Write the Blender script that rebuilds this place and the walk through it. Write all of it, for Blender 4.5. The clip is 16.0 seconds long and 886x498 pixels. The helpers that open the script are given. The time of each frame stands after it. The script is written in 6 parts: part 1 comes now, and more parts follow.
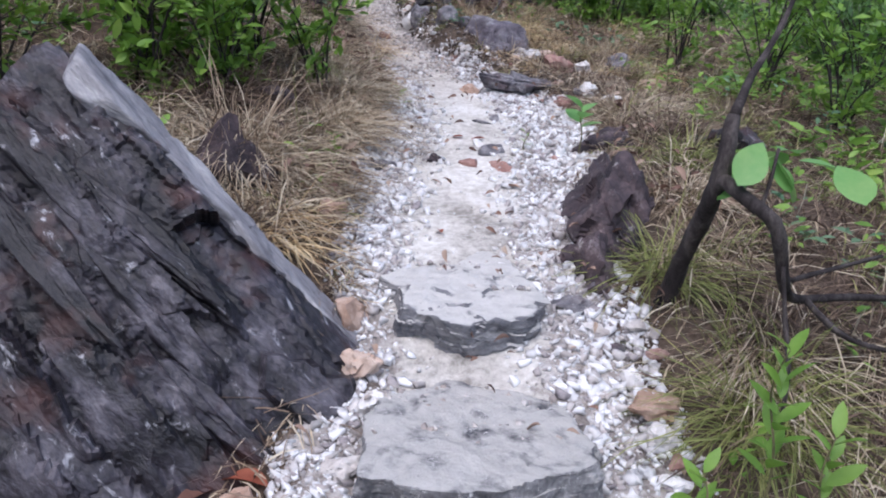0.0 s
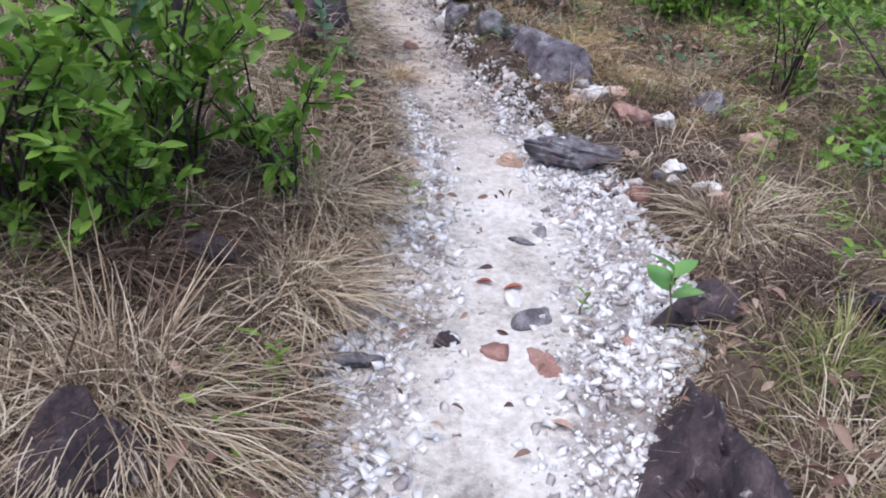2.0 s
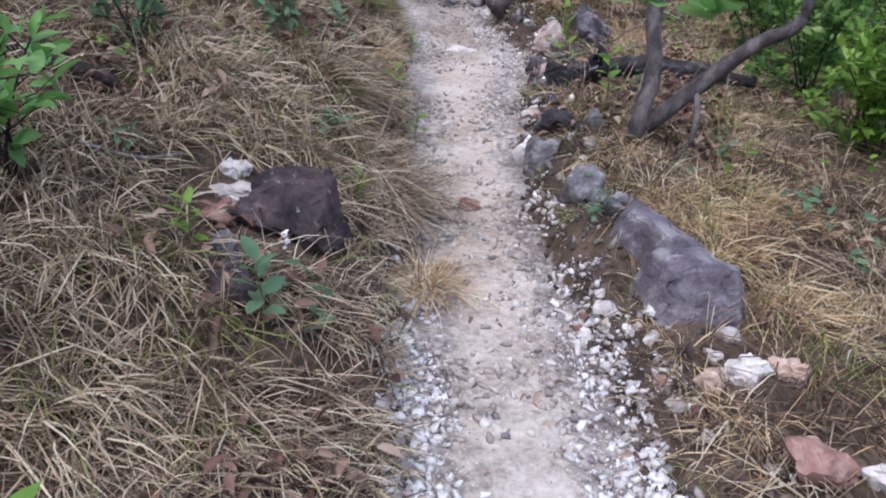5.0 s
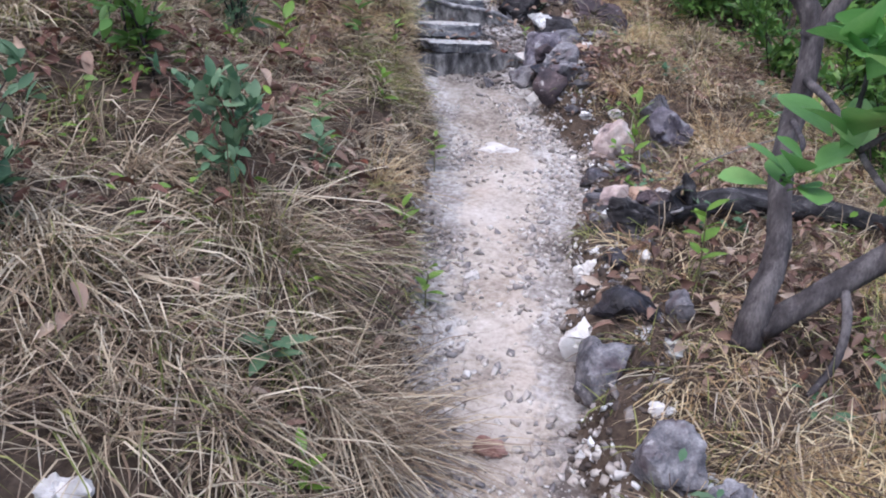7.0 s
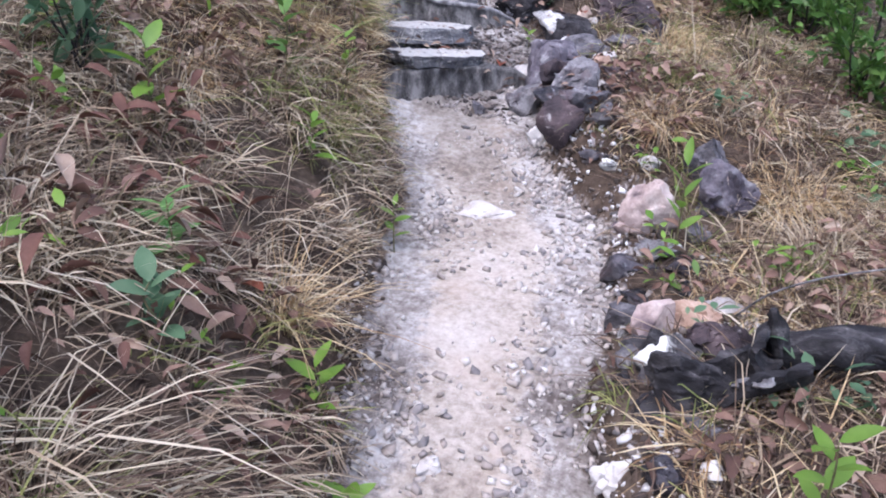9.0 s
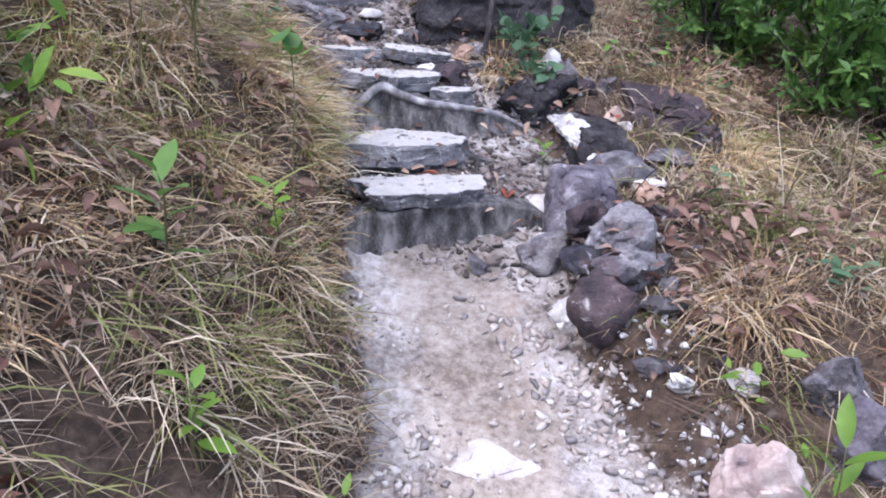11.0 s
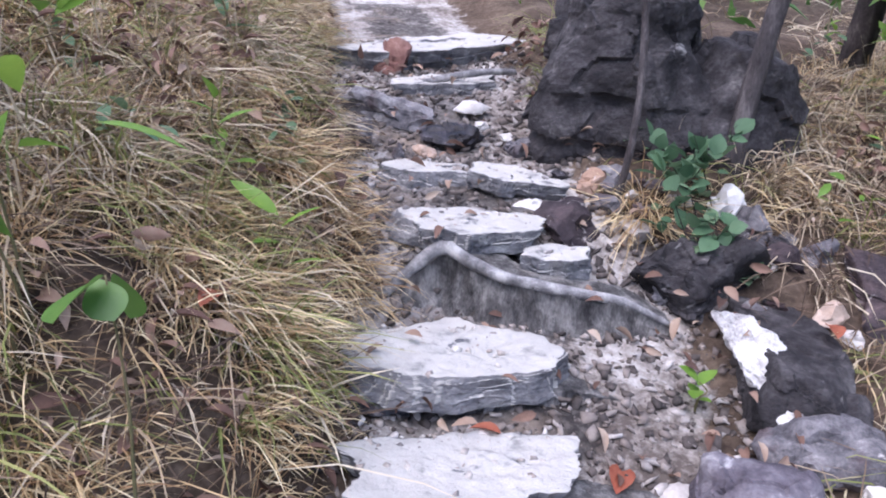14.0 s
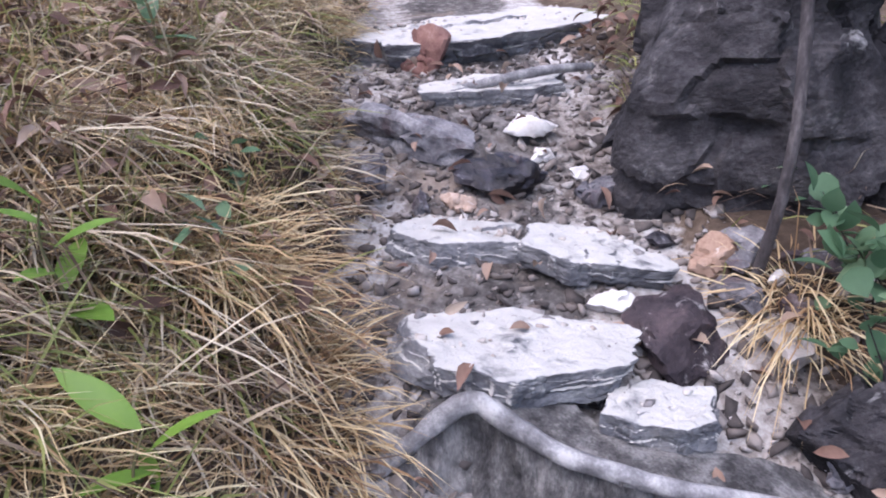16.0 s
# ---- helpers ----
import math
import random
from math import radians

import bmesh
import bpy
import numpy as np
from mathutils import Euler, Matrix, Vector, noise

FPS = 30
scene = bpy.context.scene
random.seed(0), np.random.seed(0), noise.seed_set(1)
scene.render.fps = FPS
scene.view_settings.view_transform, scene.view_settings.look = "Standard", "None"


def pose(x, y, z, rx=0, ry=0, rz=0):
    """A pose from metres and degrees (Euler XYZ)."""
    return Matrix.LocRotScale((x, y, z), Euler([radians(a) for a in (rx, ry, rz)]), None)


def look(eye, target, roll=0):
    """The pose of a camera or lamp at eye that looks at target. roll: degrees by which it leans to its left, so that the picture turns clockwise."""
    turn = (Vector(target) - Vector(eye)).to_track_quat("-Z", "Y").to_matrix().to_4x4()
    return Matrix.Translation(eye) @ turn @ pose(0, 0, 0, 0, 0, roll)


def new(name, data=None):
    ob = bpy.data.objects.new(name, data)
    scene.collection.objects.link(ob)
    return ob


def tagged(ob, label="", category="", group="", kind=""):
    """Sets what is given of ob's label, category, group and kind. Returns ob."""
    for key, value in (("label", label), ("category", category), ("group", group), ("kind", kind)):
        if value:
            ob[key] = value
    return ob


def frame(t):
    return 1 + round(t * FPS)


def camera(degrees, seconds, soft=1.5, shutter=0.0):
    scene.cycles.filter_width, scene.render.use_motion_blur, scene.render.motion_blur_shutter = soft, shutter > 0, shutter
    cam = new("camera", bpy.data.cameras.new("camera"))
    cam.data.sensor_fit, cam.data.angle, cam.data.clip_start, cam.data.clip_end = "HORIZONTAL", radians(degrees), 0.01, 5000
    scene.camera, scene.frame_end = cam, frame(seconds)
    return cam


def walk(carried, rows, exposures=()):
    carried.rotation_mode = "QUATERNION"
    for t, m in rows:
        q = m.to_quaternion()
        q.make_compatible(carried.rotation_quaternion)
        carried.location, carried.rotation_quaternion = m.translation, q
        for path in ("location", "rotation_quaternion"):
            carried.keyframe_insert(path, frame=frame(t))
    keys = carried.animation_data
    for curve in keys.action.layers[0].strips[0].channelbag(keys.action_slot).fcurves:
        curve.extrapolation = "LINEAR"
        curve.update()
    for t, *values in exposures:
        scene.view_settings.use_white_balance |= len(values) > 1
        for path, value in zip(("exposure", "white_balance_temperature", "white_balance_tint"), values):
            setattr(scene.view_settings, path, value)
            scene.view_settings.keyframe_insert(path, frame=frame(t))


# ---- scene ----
cam = camera(58.9, 16.0, soft=1.95)
METRES, EYE, TILT, LEAN, TURN = 10.4, 1.5, -19.0, -2.0, 0.0
ROWS = [
    (0.0, 0.0, 0.0, 0.0, 0.0, 0.0, -0.0),
    (0.5, 0.0093, 0.0343, 0.0216, 3.42, -3.79, -1.31),
    (1.0, 0.0091, 0.068, 0.043, 3.95, -2.91, -0.96),
    (1.5, 0.007, 0.0938, 0.0691, 2.73, -3.07, -0.89),
    (2.0, 0.0097, 0.1196, 0.0867, 3.78, -5.0, -1.24),
    (2.5, 0.012, 0.1451, 0.1048, 4.56, -5.41, -0.28),
    (3.0, 0.0105, 0.1714, 0.1245, 3.92, -3.39, -0.64),
    (5.5, 0.0209, 0.3263, 0.2059, 14.99, -6.22, -3.64),
    (6.0, 0.0132, 0.3564, 0.2221, 15.49, -3.76, -4.1),
    (6.5, 0.0059, 0.3829, 0.237, 15.29, -3.0, -4.56),
    (7.0, -0.0017, 0.4175, 0.2505, 16.64, -4.37, -4.85),
    (7.5, -0.0112, 0.4542, 0.2618, 16.51, -6.71, -5.09),
    (8.0, -0.0196, 0.4863, 0.2744, 15.99, -6.26, -5.26),
    (8.5, -0.0198, 0.5169, 0.2855, 17.14, -6.06, -5.27),
    (9.0, -0.0239, 0.5431, 0.2963, 17.56, -6.62, -5.17),
    (9.5, -0.0353, 0.5693, 0.3077, 16.56, -5.46, -5.16),
    (10.0, -0.0486, 0.5987, 0.3204, 15.67, -3.74, -5.01),
    (12.5, -0.0753, 0.7315, 0.3778, 20.88, -4.77, -6.61),
    (13.0, -0.0823, 0.7499, 0.387, 22.58, -4.76, -7.8),
    (13.5, -0.0846, 0.7642, 0.3951, 24.96, -2.87, -8.53),
    (14.0, -0.0846, 0.7852, 0.4024, 29.8, -3.71, -8.57),
    (14.5, -0.0956, 0.8098, 0.405, 31.57, -12.82, -6.97),
    (15.0, -0.1104, 0.8272, 0.417, 30.95, -9.32, -4.82),
    (15.5, -0.1142, 0.8395, 0.4245, 31.27, -7.62, -4.33),
    (16.0, -0.1233, 0.8637, 0.4316, 35.81, -7.9, -6.83),
]
walk(cam, [(t, pose(0, 0, EYE, TILT, LEAN, TURN) @ pose(METRES * x, METRES * y, METRES * z, 90 + pitch, roll, yaw)) for t, x, y, z, yaw, pitch, roll in ROWS],
     [(0.0, 0.29, 5700.0, 14.0), (1.5, 0.37, 5750.0, 14.0), (3.0, 0.40, 5750.0, 14.0), (6.0, 0.43, 5720.0, 15.0), (7.5, 0.70, 5650.0, 16.0), (9.0, 0.79, 5600.0, 19.0), (12.0, 0.92, 5620.0, 19.0), (16.0, 0.92, 5760.0, 21.0)])

# ---- light ----
world = bpy.data.worlds.new("sky")
scene.world = world
world.use_nodes = True
sky = world.node_tree.nodes.new("ShaderNodeTexSky")
sky.sky_type, sky.sun_disc = "NISHITA", False
sky.sun_elevation, sky.sun_rotation = radians(62), radians(-140)
sky.air_density, sky.dust_density = 1.0, 5.0
back = world.node_tree.nodes["Background"]
back.inputs["Strength"].default_value = 0.15
world.node_tree.links.new(sky.outputs[0], back.inputs["Color"])
sun = new("sun", bpy.data.lights.new("sun", "SUN"))
sun.data.energy, sun.data.angle, sun.data.color = 1.2, radians(35), (1.0, 0.97, 0.93)
sun.matrix_world = look((0, 0, 10), (-2.6, 3.1, 2.4))
# ---- lie of the land ----
# middle line of the trail: x, y, height
LINE = np.array([
    (0.00, -3.0, -0.75), (0.05, -0.6, -0.20), (0.06, 0.6, 0.14), (0.08, 1.45, 0.33), (0.08, 1.88, 0.42),
    (0.08, 2.05, 0.48), (0.08, 2.30, 0.57), (0.075, 2.98, 0.65), (0.14, 4.00, 0.76), (0.09, 4.60, 0.81),
    (0.00, 5.28, 0.85), (-0.22, 6.10, 0.92), (-0.47, 6.92, 1.00), (-0.66, 7.68, 1.07), (-0.83, 8.35, 1.15),
    (-0.98, 9.14, 1.23), (-1.14, 9.58, 1.32), (-1.40, 10.10, 1.48), (-1.50, 10.25, 1.53), (-1.565, 10.335, 1.65),
    (-1.66, 10.46, 1.69), (-1.76, 10.58, 1.71), (-1.82, 10.66, 1.77), (-1.94, 10.85, 1.775), (-2.00, 10.94, 1.90),
    (-2.06, 11.00, 1.95), (-2.22, 11.18, 1.99), (-2.50, 11.65, 2.10), (-2.62, 11.80, 2.18), (-3.05, 12.40, 2.27),
    (-4.20, 13.70, 2.45), (-7.00, 17.00, 2.90),
])
# along the trail, by y: half width left, half width right, height of the left bank, height of the right shoulder
SIDES = np.array([
    (-3.0, 0.50, 0.60, 0.0, 0.05), (1.4, 0.45, 0.55, -0.16, 0.03), (2.05, 0.33, 0.50, 0.06, 0.03), (2.98, 0.36, 0.48, 0.15, 0.02),
    (4.0, 0.40, 0.64, 0.20, 0.01), (4.6, 0.36, 0.56, 0.25, 0.01), (5.28, 0.33, 0.40, 0.32, 0.06), (6.1, 0.33, 0.36, 0.38, 0.13),
    (6.92, 0.31, 0.31, 0.45, 0.20), (7.68, 0.32, 0.31, 0.50, 0.22), (8.10, 0.35, 0.36, 0.50, 0.18), (8.55, 0.37, 0.46, 0.50, 0.10), (9.14, 0.41, 0.54, 0.50, 0.07),
    (9.42, 0.40, 0.42, 0.50, 0.14), (9.70, 0.40, 0.36, 0.49, 0.22), (10.1, 0.38, 0.38, 0.48, 0.17), (10.5, 0.29, 0.65, 0.44, 0.06), (10.9, 0.28, 0.66, 0.40, 0.05), (11.3, 0.30, 0.45, 0.36, 0.06),
    (12.0, 0.38, 0.42, 0.30, 0.10), (17.0, 0.40, 0.45, 0.30, 0.10),
])


def trail_rows():
    """The trail's middle line, smoothed to one row every few centimetres, with its sides."""
    p = LINE
    f = np.linspace(0, len(p) - 1, 900)
    i = np.clip(f.astype(int), 0, len(p) - 2)
    u = (f - i)[:, None]
    a, b, c, d = p[np.clip(i - 1, 0, len(p) - 1)], p[i], p[i + 1], p[np.clip(i + 2, 0, len(p) - 1)]
    m = 0.5 * (2 * b + (c - a) * u + (2 * a - 5 * b + 4 * c - d) * u * u + (3 * b - a - 3 * c + d) * u ** 3)
    return np.column_stack([m] + [np.interp(m[:, 1], SIDES[:, 0], SIDES[:, k]) for k in range(1, 5)])


ROWS_T = trail_rows()


def value_noise(x, y, size, seed):
    """Smooth random heights, -1 to 1, on a lattice of that size."""
    rng = np.random.RandomState(seed)
    table = rng.uniform(-1, 1, (256, 256))
    u, v = x / size, y / size
    i, j = np.floor(u).astype(int), np.floor(v).astype(int)
    u, v = u - i, v - j
    u, v = u * u * (3 - 2 * u), v * v * (3 - 2 * v)
    g = lambda a, b: table[a % 256, b % 256]
    return (g(i, j) * (1 - u) + g(i + 1, j) * u) * (1 - v) + (g(i, j + 1) * (1 - u) + g(i + 1, j + 1) * u) * v


def across(x, y):
    """Nearest row of the trail and the signed distance from its middle line (right is positive)."""
    x, y = np.asarray(x, float), np.asarray(y, float)
    best, row = np.full(x.shape, 1e9), np.zeros(x.shape, int)
    picked = range(0, len(ROWS_T), 5)
    for n in picked:
        d = (x - ROWS_T[n, 0]) ** 2 + (y - ROWS_T[n, 1]) ** 2
        m = d < best
        best, row = np.where(m, d, best), np.where(m, n, row)
    near = np.sqrt(best)
    r, total, tang = np.zeros(x.shape + (7,)), np.zeros(x.shape), np.zeros(x.shape + (2,))
    for n in picked:
        d = np.hypot(x - ROWS_T[n, 0], y - ROWS_T[n, 1])
        lo, hi = max(n - 3, 0), min(n + 3, len(ROWS_T) - 1)
        step = ROWS_T[hi, :2] - ROWS_T[lo, :2]
        w = np.exp(-((d - near) / (0.02 + 0.30 * near)) - ((d * d - best) / 0.03)) * np.hypot(*step)
        r, total = r + w[..., None] * ROWS_T[n], total + w
        tang = tang + w[..., None] * step
    r = r / total[..., None]
    tang = tang / np.hypot(tang[..., 0], tang[..., 1])[..., None]
    side = (x - r[..., 0]) * tang[..., 1] - (y - r[..., 1]) * tang[..., 0]
    side = np.where(np.abs(side) < near * 0.7, np.sign(side + 1e-9) * near, side)
    return r, side


def land(x, y, fine=True):
    """Height of the ground at x, y, and how far the point lies outside the trail's bed (negative inside)."""
    x, y = np.asarray(x, float), np.asarray(y, float)
    r, side = across(x, y)
    wobble = 0.05 * value_noise(x, y, 0.22, 3) + 0.03 * value_noise(x, y, 0.09, 4)
    out = np.where(side < 0, -side - r[..., 3], side - r[..., 4]) + wobble
    o = np.maximum(out, 0)
    left = r[..., 5] * (1 - np.exp(-o / 0.28)) + 0.30 * np.minimum(o, 2.0) * r[..., 5] / 0.4 + 0.10 * np.maximum(o - 2.0, 0)
    right = r[..., 6] * (1 - np.exp(-o / np.interp(r[..., 1], [4.8, 5.8, 10.1, 10.5], [0.16, 0.045, 0.045, 0.14]))) - 0.10 * np.clip(o - 0.5, 0, 4) - 0.16 * np.clip(o - 4.5, 0, 25)
    left = np.minimum(left, 14)
    h = r[..., 2] + np.where(side < 0, left, right)
    if fine:
        h = h + np.clip((out + 0.1) / 0.3, 0.12, 1) * (0.045 * value_noise(x, y, 0.5, 1) + 0.022 * value_noise(x, y, 0.17, 2))
        h = h + 0.006 * value_noise(x, y, 0.06, 5) + 0.10 * np.clip(o - 1, 0, 2) * value_noise(x, y, 2.3, 6)
    return h, out


def worn(x, y):
    """1 on the trodden middle of the path, 0 at its edges."""
    r, side = across(x, y)
    half = (r[..., 3] + r[..., 4]) / 2
    mid = (r[..., 4] - r[..., 3]) / 2
    return np.clip(1.2 - np.abs(side - mid * 0.35) / (half * 0.58), 0, 1)


# ---- materials ----
def ramp(nt, stops):
    r = nt.nodes.new("ShaderNodeValToRGB")
    e = r.color_ramp.elements
    while len(e) < len(stops):
        e.new(0.5)
    for k, (at, c) in enumerate(stops):
        e[k].position, e[k].color = at, (*c, 1)
    return r


def noise_node(nt, coord, size, detail=5, rough=0.6, distortion=0.0):
    n = nt.nodes.new("ShaderNodeTexNoise")
    n.inputs["Scale"].default_value, n.inputs["Detail"].default_value = 1 / size, detail
    n.inputs["Roughness"].default_value, n.inputs["Distortion"].default_value = rough, distortion
    nt.links.new(coord, n.inputs["Vector"])
    return n.outputs["Fac"]


def sums(nt, op, a, b, clamp=False):
    m = nt.nodes.new("ShaderNodeMath")
    m.operation, m.use_clamp = op, clamp
    for socket, v in zip(m.inputs, (a, b)):
        if isinstance(v, (int, float)):
            socket.default_value = v
        else:
            nt.links.new(v, socket)
    return m.outputs[0]


def mixed(nt, fac, a, b):
    m = nt.nodes.new("ShaderNodeMix")
    m.data_type = "RGBA"
    for socket, v in ((m.inputs["Factor"], fac), (m.inputs["A"], a), (m.inputs["B"], b)):
        if isinstance(v, tuple):
            socket.default_value = (*v, 1)
        elif isinstance(v, (int, float)):
            socket.default_value = v
        else:
            nt.links.new(v, socket)
    return m.outputs["Result"]


def material(name, stops, size=0.1, rand=0.0, island=False, roughness=0.9, bump=0.4, bump_size=0.01, stretch=(1, 1, 1), turn=(0, 0, 0),
             flecks=None, fleck_size=0.03, fleck_at=0.62, dust=None, dust_at=0.75, glow_through=0.0, spec=0.3, fine=0.25, patches=None, patch_size=0.3):
    """Colours along a ramp by coarse and fine noise and a random shift for each piece; pale flecks; dust on level tops; relief."""
    m = bpy.data.materials.new(name)
    m.use_nodes = True
    nt = m.node_tree
    b = nt.nodes["Principled BSDF"]
    b.inputs["Roughness"].default_value, b.inputs["Specular IOR Level"].default_value = roughness, spec
    geo = nt.nodes.new("ShaderNodeNewGeometry")
    mp = nt.nodes.new("ShaderNodeMapping")
    mp.vector_type = "TEXTURE"
    mp.inputs["Rotation"].default_value = [radians(a) for a in turn]
    mp.inputs["Scale"].default_value = stretch
    nt.links.new(geo.outputs["Position"], mp.inputs["Vector"])
    p = mp.outputs[0]
    f = sums(nt, "ADD", sums(nt, "MULTIPLY", noise_node(nt, p, size), 1 - fine), sums(nt, "MULTIPLY", noise_node(nt, p, size / 9, 3), fine))
    f = sums(nt, "ADD", sums(nt, "MULTIPLY", sums(nt, "SUBTRACT", f, 0.5), 2.4), 0.5)
    if rand:
        src = geo.outputs["Random Per Island"] if island else nt.nodes.new("ShaderNodeObjectInfo").outputs["Random"]
        f = sums(nt, "ADD", sums(nt, "MULTIPLY", f, 1 - rand), sums(nt, "MULTIPLY", src, rand))
    r = ramp(nt, stops)
    nt.links.new(f, r.inputs[0])
    c = r.outputs[0]
    if patches:
        k = ramp(nt, [(0.55, (0, 0, 0)), (0.66, (1, 1, 1))])
        nt.links.new(noise_node(nt, geo.outputs["Position"], patch_size, 4), k.inputs[0])
        c = mixed(nt, k.outputs[0], c, patches)
    if flecks:
        k = ramp(nt, [(fleck_at, (0, 0, 0)), (min(fleck_at + 0.09, 1), (1, 1, 1))])
        nt.links.new(noise_node(nt, p, fleck_size, 6, 0.7, 0.6), k.inputs[0])
        c = mixed(nt, k.outputs[0], c, flecks)
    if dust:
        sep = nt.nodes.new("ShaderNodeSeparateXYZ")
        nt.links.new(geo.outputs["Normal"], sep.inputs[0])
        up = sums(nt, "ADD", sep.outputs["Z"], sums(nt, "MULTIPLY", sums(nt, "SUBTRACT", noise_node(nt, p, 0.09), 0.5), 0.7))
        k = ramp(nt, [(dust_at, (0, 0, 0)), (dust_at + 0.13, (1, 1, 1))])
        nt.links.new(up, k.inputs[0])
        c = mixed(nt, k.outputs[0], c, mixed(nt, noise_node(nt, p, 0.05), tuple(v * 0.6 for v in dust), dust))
    nt.links.new(c, b.inputs["Base Color"])
    if bump:
        bp = nt.nodes.new("ShaderNodeBump")
        bp.inputs["Strength"].default_value, bp.inputs["Distance"].default_value = bump, bump_size
        nt.links.new(noise_node(nt, p, bump_size * 2.5, 6, 0.65), bp.inputs["Height"])
        nt.links.new(bp.outputs[0], b.inputs["Normal"])
    if glow_through:
        t = nt.nodes.new("ShaderNodeBsdfTranslucent")
        nt.links.new(c, t.inputs["Color"])
        mx = nt.nodes.new("ShaderNodeMixShader")
        mx.inputs[0].default_value = glow_through
        nt.links.new(b.outputs[0], mx.inputs[1])
        nt.links.new(t.outputs[0], mx.inputs[2])
        nt.links.new(mx.outputs[0], nt.nodes["Material Output"].inputs["Surface"])
    return m


RIDGE = Vector((0.764, -0.26, -0.707)).normalized()  # lie of the layers in the outcrop
FACE = (Vector((0.30, -0.82, 0.56)) - RIDGE * Vector((0.30, -0.82, 0.56)).dot(RIDGE)).normalized()
RIDGE_TURN = [math.degrees(a) for a in Matrix((RIDGE, FACE.cross(RIDGE), FACE)).transposed().to_euler()]
# flecks are lichen and quartz, with the rock's bluish highlights painted in too
SCHIST = material("dark_schist", [(0.2, (0.0045, 0.004, 0.006)), (0.45, (0.015, 0.013, 0.018)), (0.60, (0.040, 0.036, 0.047)), (0.82, (0.12, 0.11, 0.13))],
                  0.13, stretch=(1.7, 0.9, 0.7), turn=RIDGE_TURN, roughness=0.40, bump=0.9, bump_size=0.022, flecks=(0.46, 0.46, 0.5), fleck_size=0.06, fleck_at=0.60, spec=0.5, patches=(0.065, 0.032, 0.031), patch_size=0.28)
RIDGEROCK = material("weathered_schist", [(0.1, (0.10, 0.097, 0.11)), (0.45, (0.22, 0.215, 0.235)), (0.75, (0.34, 0.335, 0.35)), (0.95, (0.5, 0.49, 0.5))],
                     0.10, stretch=(2.6, 0.8, 0.5), turn=RIDGE_TURN, roughness=0.6, bump=0.8, bump_size=0.014, flecks=(0.5, 0.49, 0.5), fleck_size=0.05, fleck_at=0.66, patches=(0.15, 0.085, 0.075), patch_size=0.2)
PURPLE = material("purple_schist", [(0.1, (0.014, 0.010, 0.014)), (0.45, (0.050, 0.037, 0.043)), (0.7, (0.098, 0.070, 0.074)), (0.92, (0.22, 0.18, 0.185))],
                  0.11, rand=0.12, roughness=0.7, bump=1.0, bump_size=0.02, flecks=(0.5, 0.47, 0.46), fleck_size=0.06, fleck_at=0.61, spec=0.4)
GREYROCK = material("grey_rock", [(0.08, (0.035, 0.033, 0.038)), (0.36, (0.11, 0.105, 0.118)), (0.62, (0.24, 0.23, 0.245)), (0.9, (0.46, 0.45, 0.455))],
                    0.07, rand=0.2, roughness=0.75, patches=(0.12, 0.095, 0.105), patch_size=0.11, bump=1.0, bump_size=0.020, flecks=(0.62, 0.6, 0.6), fleck_size=0.08, fleck_at=0.63)
EDGEROCK = material("blue_grey_rock", [(0.1, (0.055, 0.048, 0.062)), (0.45, (0.13, 0.115, 0.14)), (0.7, (0.22, 0.205, 0.235)), (0.92, (0.42, 0.41, 0.43))],
                    0.10, rand=0.1, roughness=0.7, bump=1.0, bump_size=0.014, flecks=(0.52, 0.51, 0.53), fleck_size=0.10, fleck_at=0.60, patches=(0.27, 0.26, 0.28), patch_size=0.16)
PALEROCK = material("pale_quartz", [(0.1, (0.36, 0.32, 0.30)), (0.45, (0.6, 0.57, 0.55)), (0.8, (0.82, 0.81, 0.8))], 0.08, rand=0.4, roughness=0.75, bump=0.4, bump_size=0.008)
TANROCK = material("tan_stone", [(0.1, (0.2, 0.12, 0.08)), (0.45, (0.42, 0.29, 0.22)), (0.8, (0.62, 0.5, 0.42))], 0.07, rand=0.4, roughness=0.85, bump=0.5, bump_size=0.008, flecks=(0.7, 0.66, 0.62))
PINKROCK = material("pale_pink_stone", [(0.1, (0.20, 0.15, 0.15)), (0.4, (0.40, 0.31, 0.29)), (0.65, (0.55, 0.45, 0.42)), (0.9, (0.70, 0.64, 0.61))], 0.09, rand=0.2, roughness=0.85, bump=0.7, bump_size=0.01, patches=(0.13, 0.10, 0.115), patch_size=0.16)
REDROCK = material("red_stone", [(0.1, (0.13, 0.06, 0.052)), (0.5, (0.29, 0.165, 0.14)), (0.85, (0.48, 0.35, 0.30))], 0.07, rand=0.3, roughness=0.85, bump=0.5, bump_size=0.008)
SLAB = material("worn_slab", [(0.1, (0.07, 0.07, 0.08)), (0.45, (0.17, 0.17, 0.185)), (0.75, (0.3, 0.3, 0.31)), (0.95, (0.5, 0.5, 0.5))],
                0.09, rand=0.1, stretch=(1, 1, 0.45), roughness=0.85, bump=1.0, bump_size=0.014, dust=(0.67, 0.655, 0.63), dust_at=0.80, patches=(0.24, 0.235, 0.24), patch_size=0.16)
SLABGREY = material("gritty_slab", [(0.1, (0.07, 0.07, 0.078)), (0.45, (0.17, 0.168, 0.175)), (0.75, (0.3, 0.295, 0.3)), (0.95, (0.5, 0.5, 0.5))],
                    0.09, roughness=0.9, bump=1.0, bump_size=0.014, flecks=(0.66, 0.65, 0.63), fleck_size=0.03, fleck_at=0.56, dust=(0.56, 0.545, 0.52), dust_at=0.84)
